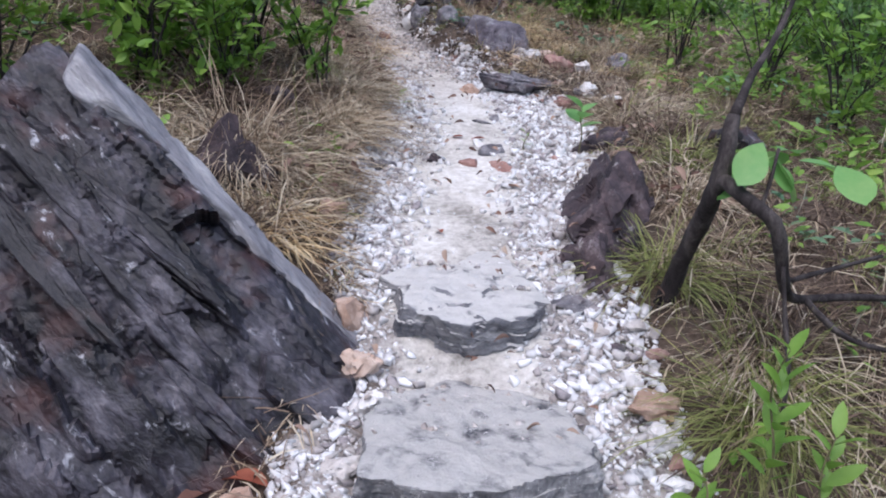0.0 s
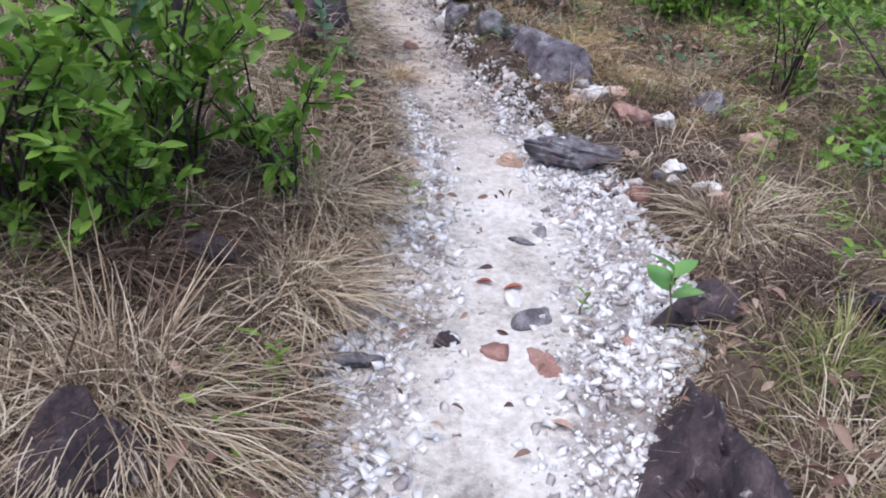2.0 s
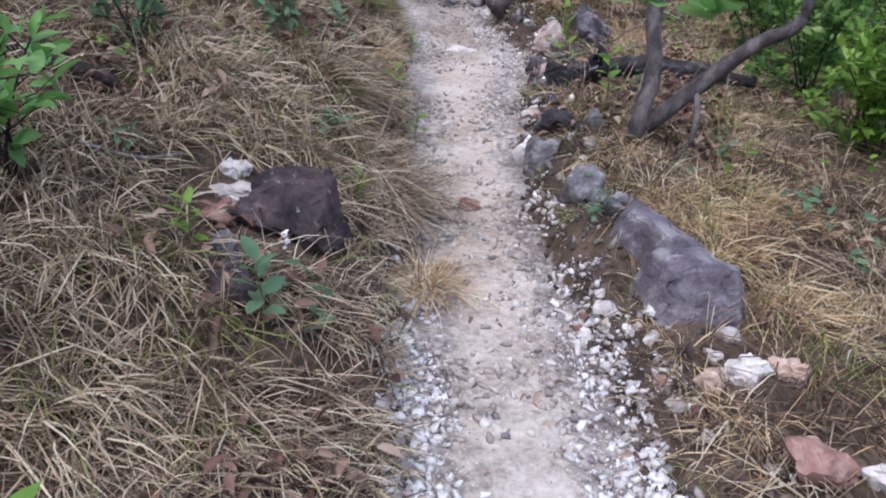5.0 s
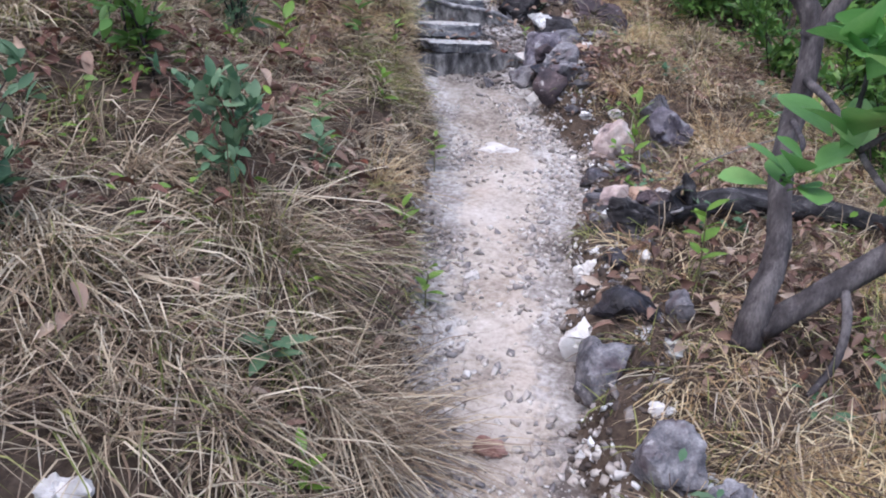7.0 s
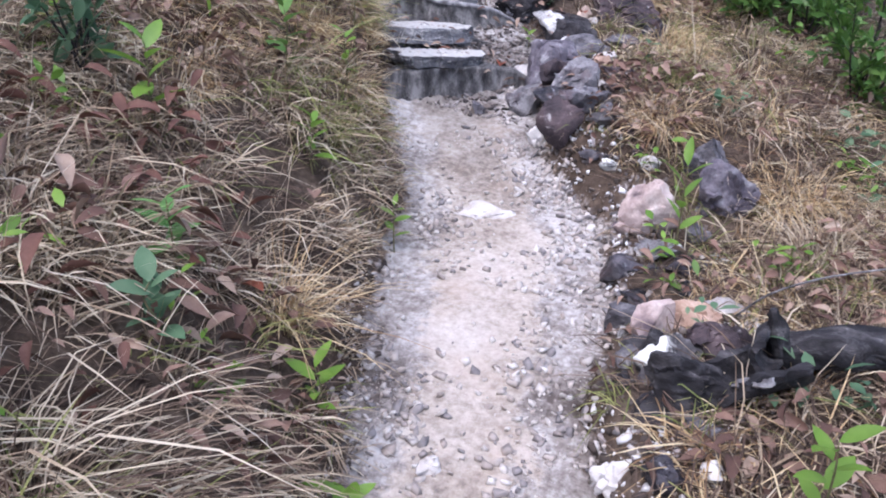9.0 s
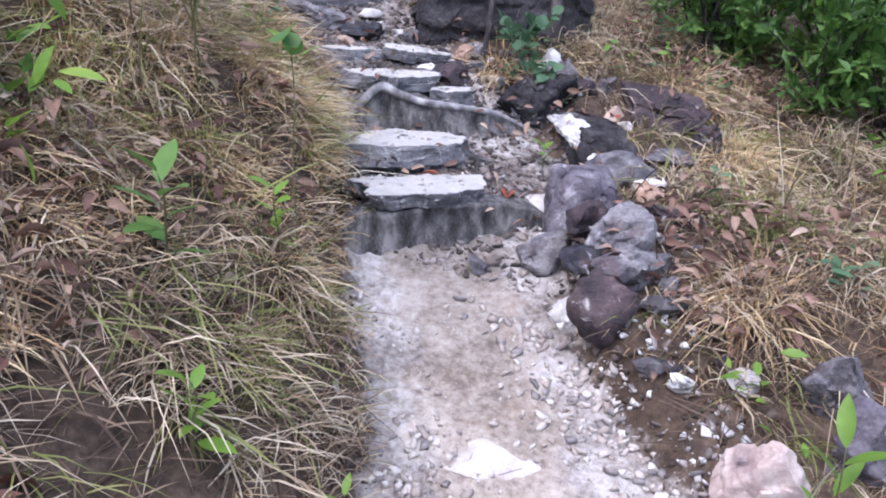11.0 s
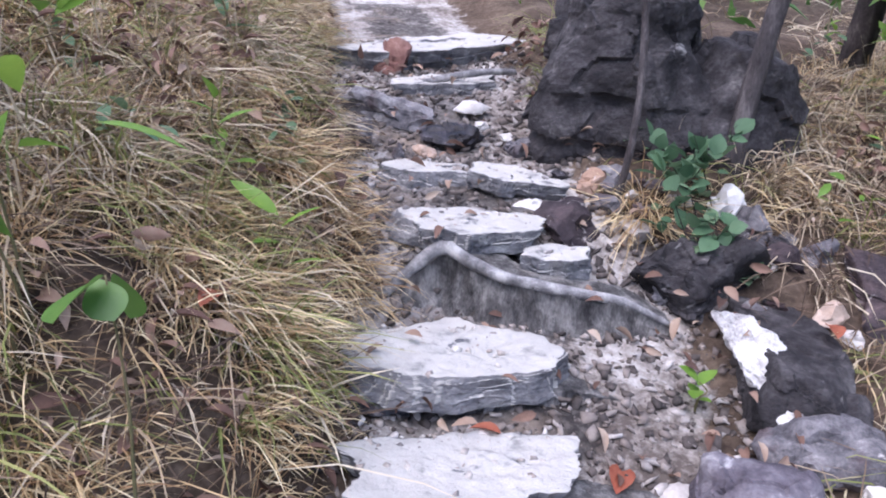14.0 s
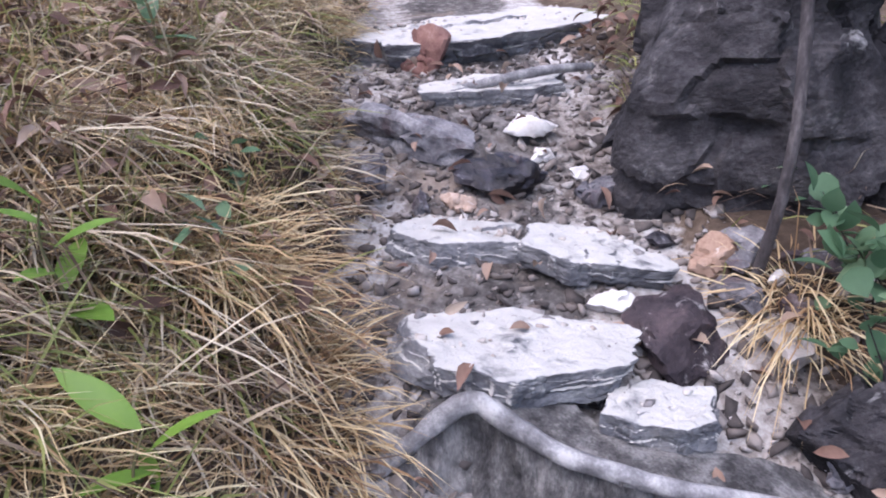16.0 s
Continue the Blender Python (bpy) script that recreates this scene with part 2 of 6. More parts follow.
LICHEN = material("lichened_rock", [(0.1, (0.03, 0.03, 0.035)), (0.5, (0.09, 0.085, 0.09)), (0.8, (0.2, 0.19, 0.2))],
                  0.09, roughness=0.85, bump=0.7, bump_size=0.012, flecks=(0.82, 0.83, 0.8), fleck_size=0.22, fleck_at=0.52)
CRUST = material("white_crust", [(0.1, (0.24, 0.23, 0.24)), (0.35, (0.52, 0.51, 0.51)), (0.6, (0.70, 0.70, 0.69)), (0.9, (0.82, 0.82, 0.81))], 0.07, roughness=0.85, bump=1.0, bump_size=0.012, patches=(0.20, 0.18, 0.19), patch_size=0.09)
BOULDER = material("dark_boulder", [(0.1, (0.010, 0.010, 0.012)), (0.45, (0.035, 0.032, 0.036)), (0.7, (0.08, 0.075, 0.08)), (0.95, (0.2, 0.19, 0.19))],
                   0.14, stretch=(1, 1, 0.75), turn=(10, -12, 0), roughness=0.8, bump=1.0, bump_size=0.03, flecks=(0.34, 0.33, 0.33), fleck_size=0.10, fleck_at=0.64)
GRAVEL = material("white_gravel", [(0.0, (0.12, 0.10, 0.10)), (0.12, (0.30, 0.27, 0.28)), (0.26, (0.46, 0.42, 0.40)), (0.45, (0.64, 0.63, 0.63)), (0.7, (0.76, 0.76, 0.77)), (1.0, (0.86, 0.86, 0.87))],
                  0.02, rand=0.8, island=True, roughness=0.8, bump=0.3, bump_size=0.004)
RUBBLE = material("mixed_rubble", [(0.0, (0.13, 0.12, 0.125)), (0.2, (0.28, 0.26, 0.26)), (0.42, (0.40, 0.345, 0.31)), (0.64, (0.50, 0.455, 0.42)), (0.86, (0.63, 0.60, 0.57)), (1.0, (0.84, 0.83, 0.82))],
                  0.02, rand=0.8, island=True, roughness=0.85, bump=0.3, bump_size=0.004)
STRAW = material("dry_straw", [(0.0, (0.07, 0.048, 0.036)), (0.22, (0.20, 0.145, 0.105)), (0.44, (0.40, 0.31, 0.215)), (0.64, (0.60, 0.51, 0.37)), (0.84, (0.74, 0.67, 0.53)), (0.93, (0.52, 0.46, 0.29)), (1.0, (0.33, 0.34, 0.15))],
                 0.5, rand=0.65, island=True, roughness=0.75, bump=0, glow_through=0.25)
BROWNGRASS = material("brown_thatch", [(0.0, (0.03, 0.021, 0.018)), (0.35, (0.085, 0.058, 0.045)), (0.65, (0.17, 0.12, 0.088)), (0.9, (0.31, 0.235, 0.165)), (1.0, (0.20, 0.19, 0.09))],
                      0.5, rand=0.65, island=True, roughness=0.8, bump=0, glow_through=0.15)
DEBRIS = material("earthy_rubble", [(0.0, (0.04, 0.036, 0.036)), (0.3, (0.10, 0.085, 0.08)), (0.5, (0.19, 0.16, 0.145)), (0.74, (0.30, 0.265, 0.245)), (0.9, (0.44, 0.41, 0.395)), (1.0, (0.74, 0.73, 0.72))],
                  0.02, rand=0.8, island=True, roughness=0.9, bump=0.3, bump_size=0.004)
CLODS = material("earth_clods", [(0.0, (0.03, 0.024, 0.022)), (0.4, (0.085, 0.068, 0.06)), (0.7, (0.17, 0.145, 0.13)), (0.88, (0.32, 0.29, 0.275)), (1.0, (0.72, 0.70, 0.69))],
                 0.02, rand=0.8, island=True, roughness=0.95, bump=0.3, bump_size=0.004)
GOLD = material("golden_straw", [(0.0, (0.11, 0.066, 0.04)), (0.22, (0.37, 0.235, 0.125)), (0.45, (0.64, 0.48, 0.265)), (0.74, (0.78, 0.665, 0.43)), (0.92, (0.82, 0.74, 0.52)), (1.0, (0.46, 0.44, 0.17))],
                0.5, rand=0.65, island=True, roughness=0.75, bump=0, glow_through=0.25)
GREEN = material("green_grass", [(0.0, (0.13, 0.16, 0.05)), (0.5, (0.25, 0.28, 0.09)), (1.0, (0.44, 0.43, 0.17))], 0.5, rand=0.7, island=True, roughness=0.6, bump=0, glow_through=0.3)
LITTER = material("dead_leaves", [(0.0, (0.055, 0.035, 0.03)), (0.3, (0.15, 0.085, 0.065)), (0.55, (0.27, 0.17, 0.13)), (0.8, (0.40, 0.30, 0.23)), (1.0, (0.56, 0.48, 0.41))],
                  0.06, rand=0.75, island=True, roughness=0.7, bump=0.3, bump_size=0.004, glow_through=0.15)
REDLEAF = material("red_dead_leaf", [(0.0, (0.22, 0.05, 0.03)), (0.6, (0.42, 0.15, 0.09)), (1.0, (0.5, 0.26, 0.17))], 0.05, rand=0.5, roughness=0.6, bump=0.3, bump_size=0.004, glow_through=0.15)
LEAF = material("fresh_leaf", [(0.0, (0.07, 0.15, 0.022)), (0.4, (0.15, 0.29, 0.04)), (0.75, (0.26, 0.43, 0.07)), (1.0, (0.42, 0.54, 0.11))],
                0.3, rand=0.6, island=True, roughness=0.42, bump=0.2, bump_size=0.004, glow_through=0.35, spec=0.45)
DEEPLEAF = material("deep_green_leaf", [(0.0, (0.045, 0.10, 0.025)), (0.5, (0.11, 0.23, 0.05)), (1.0, (0.25, 0.39, 0.10))],
                    0.4, rand=0.6, island=True, roughness=0.4, bump=0.2, bump_size=0.004, glow_through=0.3, spec=0.45)
BLUELEAF = material("blue_green_leaf", [(0.0, (0.06, 0.12, 0.065)), (0.5, (0.12, 0.22, 0.12)), (1.0, (0.24, 0.34, 0.2))],
                    0.2, rand=0.6, island=True, roughness=0.55, bump=0.2, bump_size=0.004, glow_through=0.3)
BIGLEAF = material("broad_green_leaf", [(0.0, (0.10, 0.25, 0.065)), (0.5, (0.20, 0.42, 0.12)), (1.0, (0.38, 0.56, 0.2))],
                   0.15, rand=0.6, roughness=0.42, bump=0.25, bump_size=0.006, glow_through=0.35, spec=0.5)
BARK = material("grey_bark", [(0.1, (0.025, 0.021, 0.023)), (0.5, (0.085, 0.075, 0.078)), (0.85, (0.2, 0.18, 0.18))], 0.06, stretch=(1, 1, 2.8), roughness=0.9, bump=1.0, bump_size=0.012)
DARKBARK = material("dark_bark", [(0.1, (0.012, 0.010, 0.010)), (0.5, (0.04, 0.033, 0.033)), (0.9, (0.11, 0.095, 0.09))], 0.05, stretch=(1, 1, 2.5), roughness=0.9, bump=1.0, bump_size=0.01)
ROOT = material("grey_root", [(0.1, (0.10, 0.095, 0.10)), (0.5, (0.24, 0.235, 0.245)), (0.9, (0.5, 0.49, 0.49))], 0.05, roughness=0.85, bump=0.6, bump_size=0.008)
CHAR = material("charred_wood", [(0.1, (0.008, 0.008, 0.009)), (0.5, (0.032, 0.030, 0.034)), (0.8, (0.10, 0.095, 0.10)), (0.95, (0.24, 0.23, 0.23))], 0.05, stretch=(2.5, 1, 1), roughness=0.75, bump=1.0, bump_size=0.012,
                flecks=(0.35, 0.33, 0.33), fleck_size=0.05, fleck_at=0.68)
STEM = material("green_stem", [(0.2, (0.10, 0.10, 0.045)), (0.8, (0.2, 0.17, 0.09))], 0.05, roughness=0.7, bump=0.2)
PETAL = material("white_petal", [(0.2, (0.7, 0.7, 0.68)), (0.8, (0.82, 0.82, 0.8))], 0.02, roughness=0.6, bump=0)


def ground_material():
    m = bpy.data.materials.new("trail_and_soil")
    m.use_nodes = True
    nt = m.node_tree
    b = nt.nodes["Principled BSDF"]
    b.inputs["Roughness"].default_value, b.inputs["Specular IOR Level"].default_value = 0.95, 0.15
    geo = nt.nodes.new("ShaderNodeNewGeometry")
    p = geo.outputs["Position"]

    def attr(name):
        a = nt.nodes.new("ShaderNodeAttribute")
        a.attribute_name = name
        return a.outputs["Fac"]

    pale = ramp(nt, [(0.25, (0.27, 0.25, 0.225)), (0.42, (0.47, 0.445, 0.41)), (0.54, (0.58, 0.555, 0.515)), (0.75, (0.75, 0.735, 0.71))])
    beige = ramp(nt, [(0.25, (0.22, 0.185, 0.16)), (0.42, (0.41, 0.355, 0.305)), (0.56, (0.53, 0.475, 0.42)), (0.8, (0.68, 0.635, 0.59))])
    dark = ramp(nt, [(0.3, (0.04, 0.036, 0.036)), (0.5, (0.12, 0.11, 0.105)), (0.72, (0.29, 0.27, 0.265))])
    soil = ramp(nt, [(0.2, (0.035, 0.025, 0.02)), (0.5, (0.10, 0.074, 0.056)), (0.8, (0.2, 0.155, 0.12))])
    f = sums(nt, "ADD", sums(nt, "MULTIPLY", noise_node(nt, p, 0.35), 0.5), sums(nt, "MULTIPLY", noise_node(nt, p, 0.03, 8, 0.7), 0.5))
    f = sums(nt, "ADD", sums(nt, "MULTIPLY", sums(nt, "SUBTRACT", f, 0.5), 2.0), 0.5)
    for r in (pale, beige, dark, soil):
        nt.links.new(f, r.inputs[0])
    tone = attr("tone")
    trail = mixed(nt, sums(nt, "MULTIPLY", tone, 1.0, True), pale.outputs[0], beige.outputs[0])
    trail = mixed(nt, sums(nt, "SUBTRACT", tone, 1.0, True), trail, dark.outputs[0])
    rust = ramp(nt, [(0.52, (0, 0, 0)), (0.72, (0.40, 0.40, 0.40))])
    nt.links.new(noise_node(nt, p, 0.3, 6, 0.65), rust.inputs[0])
    trail = mixed(nt, sums(nt, "MULTIPLY", rust.outputs[0], sums(nt, "MULTIPLY", tone, 1.0, True)), trail, (0.47, 0.365, 0.285))
    trodden = ramp(nt, [(0.25, (0, 0, 0)), (0.42, (1, 1, 1))])
    nt.links.new(sums(nt, "ADD", attr("worn"), sums(nt, "MULTIPLY", sums(nt, "SUBTRACT", noise_node(nt, p, 0.16, 8, 0.75), 0.5), 2.4)), trodden.inputs[0])
    # dirt under the loose gravel, darkened to stand for shaded gaps between stones
    loose = ramp(nt, [(0.3, (0.12, 0.10, 0.09)), (0.5, (0.33, 0.30, 0.28)), (0.7, (0.56, 0.54, 0.53))])
    nt.links.new(f, loose.inputs[0])
    trail = mixed(nt, trodden.outputs[0], loose.outputs[0], trail)
    edge = sums(nt, "ADD", attr("out"), sums(nt, "MULTIPLY", sums(nt, "SUBTRACT", noise_node(nt, p, 0.07, 8, 0.7), 0.5), 0.22))
    k = ramp(nt, [(0.0, (0, 0, 0)), (0.035, (1, 1, 1))])
    nt.links.new(sums(nt, "ADD", edge, 0.03), k.inputs[0])
    nt.links.new(mixed(nt, k.outputs[0], trail, soil.outputs[0]), b.inputs["Base Color"])
    bp = nt.nodes.new("ShaderNodeBump")
    bp.inputs["Strength"].default_value, bp.inputs["Distance"].default_value = 0.7, 0.012
    nt.links.new(noise_node(nt, p, 0.022, 8, 0.7), bp.inputs["Height"])
    nt.links.new(bp.outputs[0], b.inputs["Normal"])
    return m


# ---- building helpers ----
def mesh_of(name, verts, faces, mat, smooth=True, crease=0):
    me = bpy.data.meshes.new(name)
    verts, faces = np.asarray(verts, np.float32), np.asarray(faces, np.int32)
    me.vertices.add(len(verts))
    me.vertices.foreach_set("co", verts.ravel())
    k = faces.shape[1]
    me.loops.add(faces.size)
    me.loops.foreach_set("vertex_index", faces.ravel())
    me.polygons.add(len(faces))
    me.polygons.foreach_set("loop_start", np.arange(0, faces.size, k, dtype=np.int32))
    me.update(calc_edges=True)
    me.materials.append(mat)
    if smooth:
        me.shade_smooth()
    if crease:
        me.set_sharp_from_angle(angle=radians(crease))
    return me


def thing(name, at, label, category, group="", kind=""):
    e = new(name)
    e.location, e.empty_display_size = at, 0.05
    return tagged(e, label, category, group, kind)


def part(name, me, parent, label=""):
    o = new(name, me)
    o.parent = parent
    return tagged(o, label)


class Pile:
    """Gathers triangles of many small pieces for one mesh."""

    def __init__(self):
        self.v, self.f, self.n = [], [], 0

    def add(self, v, f):
        self.v.append(np.asarray(v, float))
        self.f.append(np.asarray(f) + self.n)
        self.n += len(v)

    def mesh(self, name, mat, smooth=True, origin=(0, 0, 0)):
        return mesh_of(name, np.concatenate(self.v) - np.asarray(origin), np.concatenate(self.f), mat, smooth)


def many(tv, tf, mats, places):
    """Vertices and faces of a template laid down once for each 3x3 matrix and place."""
    v = np.einsum("nij,kj->nki", mats, tv) + places[:, None]
    f = tf[None] + (np.arange(len(places)) * len(tv))[:, None, None]
    return v.reshape(-1, 3), f.reshape(-1, tf.shape[1])


def tube(pts, radii, sides=7, seed=0, knots=0.0, steps=4):
    """A closed tapering limb along a smoothed line."""
    p = np.asarray(pts, float)
    t = np.linspace(0, len(p) - 1, steps * (len(p) - 1) + 1)
    i = np.clip(t.astype(int), 0, len(p) - 2)
    u = (t - i)[:, None]
    a, b, c, d = p[np.clip(i - 1, 0, len(p) - 1)], p[i], p[i + 1], p[np.clip(i + 2, 0, len(p) - 1)]
    q = 0.5 * (2 * b + (c - a) * u + (2 * a - 5 * b + 4 * c - d) * u * u + (3 * b - a - 3 * c + d) * u ** 3)
    r = np.interp(t, np.arange(len(p)), radii)
    rng = np.random.RandomState(seed)
    tan = np.gradient(q, axis=0)
    tan /= np.linalg.norm(tan, axis=1)[:, None] + 1e-9
    s = np.cross(tan, [0.31, 0.17, 0.93])
    s /= np.linalg.norm(s, axis=1)[:, None] + 1e-9
    w = np.cross(tan, s)
    ang = np.linspace(0, 2 * np.pi, sides, endpoint=False)
    rr = r[:, None] * (1 + knots * rng.uniform(-1, 1, (len(q), sides)))
    ring = q[:, None] + rr[..., None] * (np.cos(ang)[None, :, None] * s[:, None] + np.sin(ang)[None, :, None] * w[:, None])
    n = len(q)
    v = np.concatenate([ring.reshape(-1, 3), q[:1], q[-1:]])
    f = []
    for k in range(n - 1):
        for j in range(sides):
            j2 = (j + 1) % sides
            x0, x1, y0, y1 = k * sides + j, k * sides + j2, (k + 1) * sides + j, (k + 1) * sides + j2
            f += [(x0, x1, y1), (x0, y1, y0)]
    for j in range(sides):
        j2 = (j + 1) % sides
        f += [(n * sides, j2, j), (n * sides + 1, (n - 1) * sides + j, (n - 1) * sides + j2)]
    return v, np.array(f)


def leaf_shape(width=0.34, fold=0.10, droop=0.16, point=0.45, rows=4, full=0.8):
    """A leaf one long along y, folded at its midrib and drooping."""
    v, f = [(0, 0, 0)], []
    for k in range(1, rows + 1):
        s = k / (rows + 1)
        w = 0.5 * width * math.sin(math.pi * s ** (0.5 + point)) ** full
        z = -droop * s * s
        v += [(-w, s, z + fold * w * 2), (0, s, z), (w, s, z + fold * w * 2)]
    v.append((0, 1, -droop))
    tip = len(v) - 1
    f += [(0, 2, 1), (0, 3, 2)]
    for k in range(rows - 1):
        a, b = 1 + 3 * k, 4 + 3 * k
        f += [(a, a + 1, b + 1), (a, b + 1, b), (a + 1, a + 2, b + 2), (a + 1, b + 2, b + 1)]
    a = 1 + 3 * (rows - 1)
    f += [(a, a + 1, tip), (a + 1, a + 2, tip)]
    return np.array(v, float), np.array(f)


def frames(dirs, rng, up=(0, 0, 1), tumble=0.4):
    """3x3 matrices whose y column points along dirs and whose z leans up."""
    d = dirs / (np.linalg.norm(dirs, axis=1)[:, None] + 1e-9)
    u = np.asarray(up) + rng.normal(0, tumble, d.shape)
    x = np.cross(d, u)
    x /= np.linalg.norm(x, axis=1)[:, None] + 1e-9
    z = np.cross(x, d)
    return np.stack([x, d, z], -1)


ICO = {}


def ico(level):
    if level not in ICO:
        bm = bmesh.new()
        bmesh.ops.create_icosphere(bm, subdivisions=level, radius=1)
        ICO[level] = (np.array([v.co for v in bm.verts]), np.array([[v.index for v in f.verts] for f in bm.faces]))
        bm.free()
    return ICO[level]


def noise3(p, size, seed):
    """Smooth random values, -1 to 1, in space."""
    table = np.random.RandomState(seed).uniform(-1, 1, (32, 32, 32))
    q = p / size + 100
    i = np.floor(q).astype(int)
    u = q - i
    u = u * u * (3 - 2 * u)
    out = 0
    for a in (0, 1):
        for b in (0, 1):
            for c in (0, 1):
                w = (u[:, 0] if a else 1 - u[:, 0]) * (u[:, 1] if b else 1 - u[:, 1]) * (u[:, 2] if c else 1 - u[:, 2])
                out = out + w * table[(i[:, 0] + a) % 32, (i[:, 1] + b) % 32, (i[:, 2] + c) % 32]
    return out


def hewn(dims, seed, level=4, planes=None, sharp=26, rough=0.075, layers=0.0, layer_dir=(0.2, 0.1, 1), period=0.05, chip=0.075, chips=40):
    """Vertices and faces of a broken stone: random or given cleavage planes, worn edges, uneven and layered faces."""
    rng = np.random.RandomState(seed)
    d, f = ico(level)
    if planes is None:
        n = rng.normal(0, 1, (12, 3))
        n /= np.linalg.norm(n, axis=1)[:, None]
        h = rng.uniform(0.62, 1.0, 12)
    else:
        n = np.array([q[0] for q in planes], float)
        n /= np.linalg.norm(n, axis=1)[:, None]
        h = np.array([q[1] for q in planes], float)
    g = np.maximum(d @ n.T / h, 1e-6)
    r = np.minimum((g ** sharp).sum(1) ** (-1 / sharp), 1.6)
    v = d * r[:, None] * (np.asarray(dims) / 2)
    s = float(min(dims))
    grow = rough * s * (noise3(v, s * 0.55, seed + 1) + 0.5 * noise3(v, s * 0.2, seed + 2) + 0.30 * noise3(v, s * 0.09, seed + 3))
    grow = grow - rough * s * 0.3 * np.clip(np.abs(noise3(v, s * 0.4, seed + 7)) * -6 + 0.6, 0, 1)
    if chip:
        seeds = rng.normal(0, 1, (chips, 3))
        seeds /= np.linalg.norm(seeds, axis=1)[:, None]
        cell = np.argmax((d + 0.10 * np.column_stack([noise3(d, 0.25, seed + q) for q in (11, 12, 13)])) @ seeds.T, 1)
        tilt = rng.normal(0, 1.6, (chips, 3))
        grow = grow + chip * s * (rng.uniform(-1, 0.6, chips)[cell] + ((d - seeds[cell]) * tilt[cell]).sum(1))
    if layers:
        ld = np.asarray(layer_dir, float)
        u = v @ (ld / np.linalg.norm(ld)) / period + 0.6 * noise3(v, period * 5, seed + 4)
        k = np.floor(u)
        step = np.random.RandomState(seed + 5).uniform(-1, 1, 400)[(k.astype(int)) % 400]
        u2 = u - k
        blend = np.clip((u2 - 0.8) / 0.2, 0, 1)
        nxt = np.random.RandomState(seed + 5).uniform(-1, 1, 400)[(k.astype(int) + 1) % 400]
        grow = grow + layers * (step * (1 - blend) + nxt * blend) * (0.6 + 0.4 * noise3(v, period * 6, seed + 6))
    return v + d * grow[:, None], f


def slab_planes(seed, sides=7, lean=0.12):
    rng = np.random.RandomState(seed)
    out = [((rng.normal(0, 0.03), rng.normal(0, 0.03), 1), 1.0), ((0, 0, -1), 1.0)]
    for k in range(sides):
        a = 2 * math.pi * (k + rng.uniform(-0.25, 0.25)) / sides
        out.append(((math.cos(a), math.sin(a), rng.uniform(-lean, lean)), rng.uniform(0.8, 1.0)))
    return out


# ---- ground ----
XS = np.concatenate([-np.geomspace(600, 4.6, 60), np.arange(-4.5, 3.5, 0.036), np.geomspace(3.55, 600, 60)])
YS = np.concatenate([-np.geomspace(600, 1.1, 45), np.arange(-1, 14, 0.036), np.geomspace(14.1, 600, 60)])
GX, GY = np.meshgrid(XS, YS)
GZ, GOUT = land(GX, GY)


def ground_at(x, y, grid=None):
    """Height of the built ground (or another value on its grid) at x, y."""
    g = GZ if grid is None else grid
    x, y = np.asarray(x, float), np.asarray(y, float)
    i = np.clip(np.searchsorted(XS, x) - 1, 0, len(XS) - 2)
    j = np.clip(np.searchsorted(YS, y) - 1, 0, len(YS) - 2)
    u, v = (x - XS[i]) / (XS[i + 1] - XS[i]), (y - YS[j]) / (YS[j + 1] - YS[j])
    return (g[j, i] * (1 - u) + g[j, i + 1] * u) * (1 - v) + (g[j + 1, i] * (1 - u) + g[j + 1, i + 1] * u) * v


def build_ground():
    n, m = GX.shape
    idx = np.arange(n * m).reshape(n, m)
    quads = np.stack([idx[:-1, :-1], idx[:-1, 1:], idx[1:, 1:], idx[1:, :-1]], -1).reshape(-1, 4)
    me = mesh_of("ground", np.stack([GX, GY, GZ], -1).reshape(-1, 3), quads, ground_material())
    worn_in = worn(GX, GY)
    tone = np.interp(GY, [4.2, 6.5, 9.4, 10.2, 10.6], [0.0, 0.95, 1.14, 1.6, 2.0])
    for name, values in (("out", GOUT), ("tone", tone), ("worn", worn_in)):
        a = me.attributes.new(name, "FLOAT", "POINT")
        a.data.foreach_set("value", values.astype(np.float32).ravel())
    tagged(new("ground", me), "pale worn footpath climbing between earthy grass banks", "ground", kind="structure")


build_ground()

# ---- rocks ----
SLABS = []  # pose, width, depth and thickness of each stone step
COVERED = []  # x, y, radius: where no grass grows


def rock(name, label, x, y, w, d, h, mat, seed, turn=0, tip=(0, 0), sink=0.3, lift=0.0, level=4, planes=None, group="", category="rock", **more):
    v, f = hewn((w, d, h), seed, level, planes, **more)
    o = new(name, mesh_of(name, v, f, mat, crease=32))
    z = float(ground_at(x, y)) + h * (0.5 - sink) + lift
    o.matrix_world = pose(x, y, z, tip[0], tip[1], turn)
    COVERED.append((x, y, 0.42 * max(w, d)))
    return tagged(o, label, category, group)


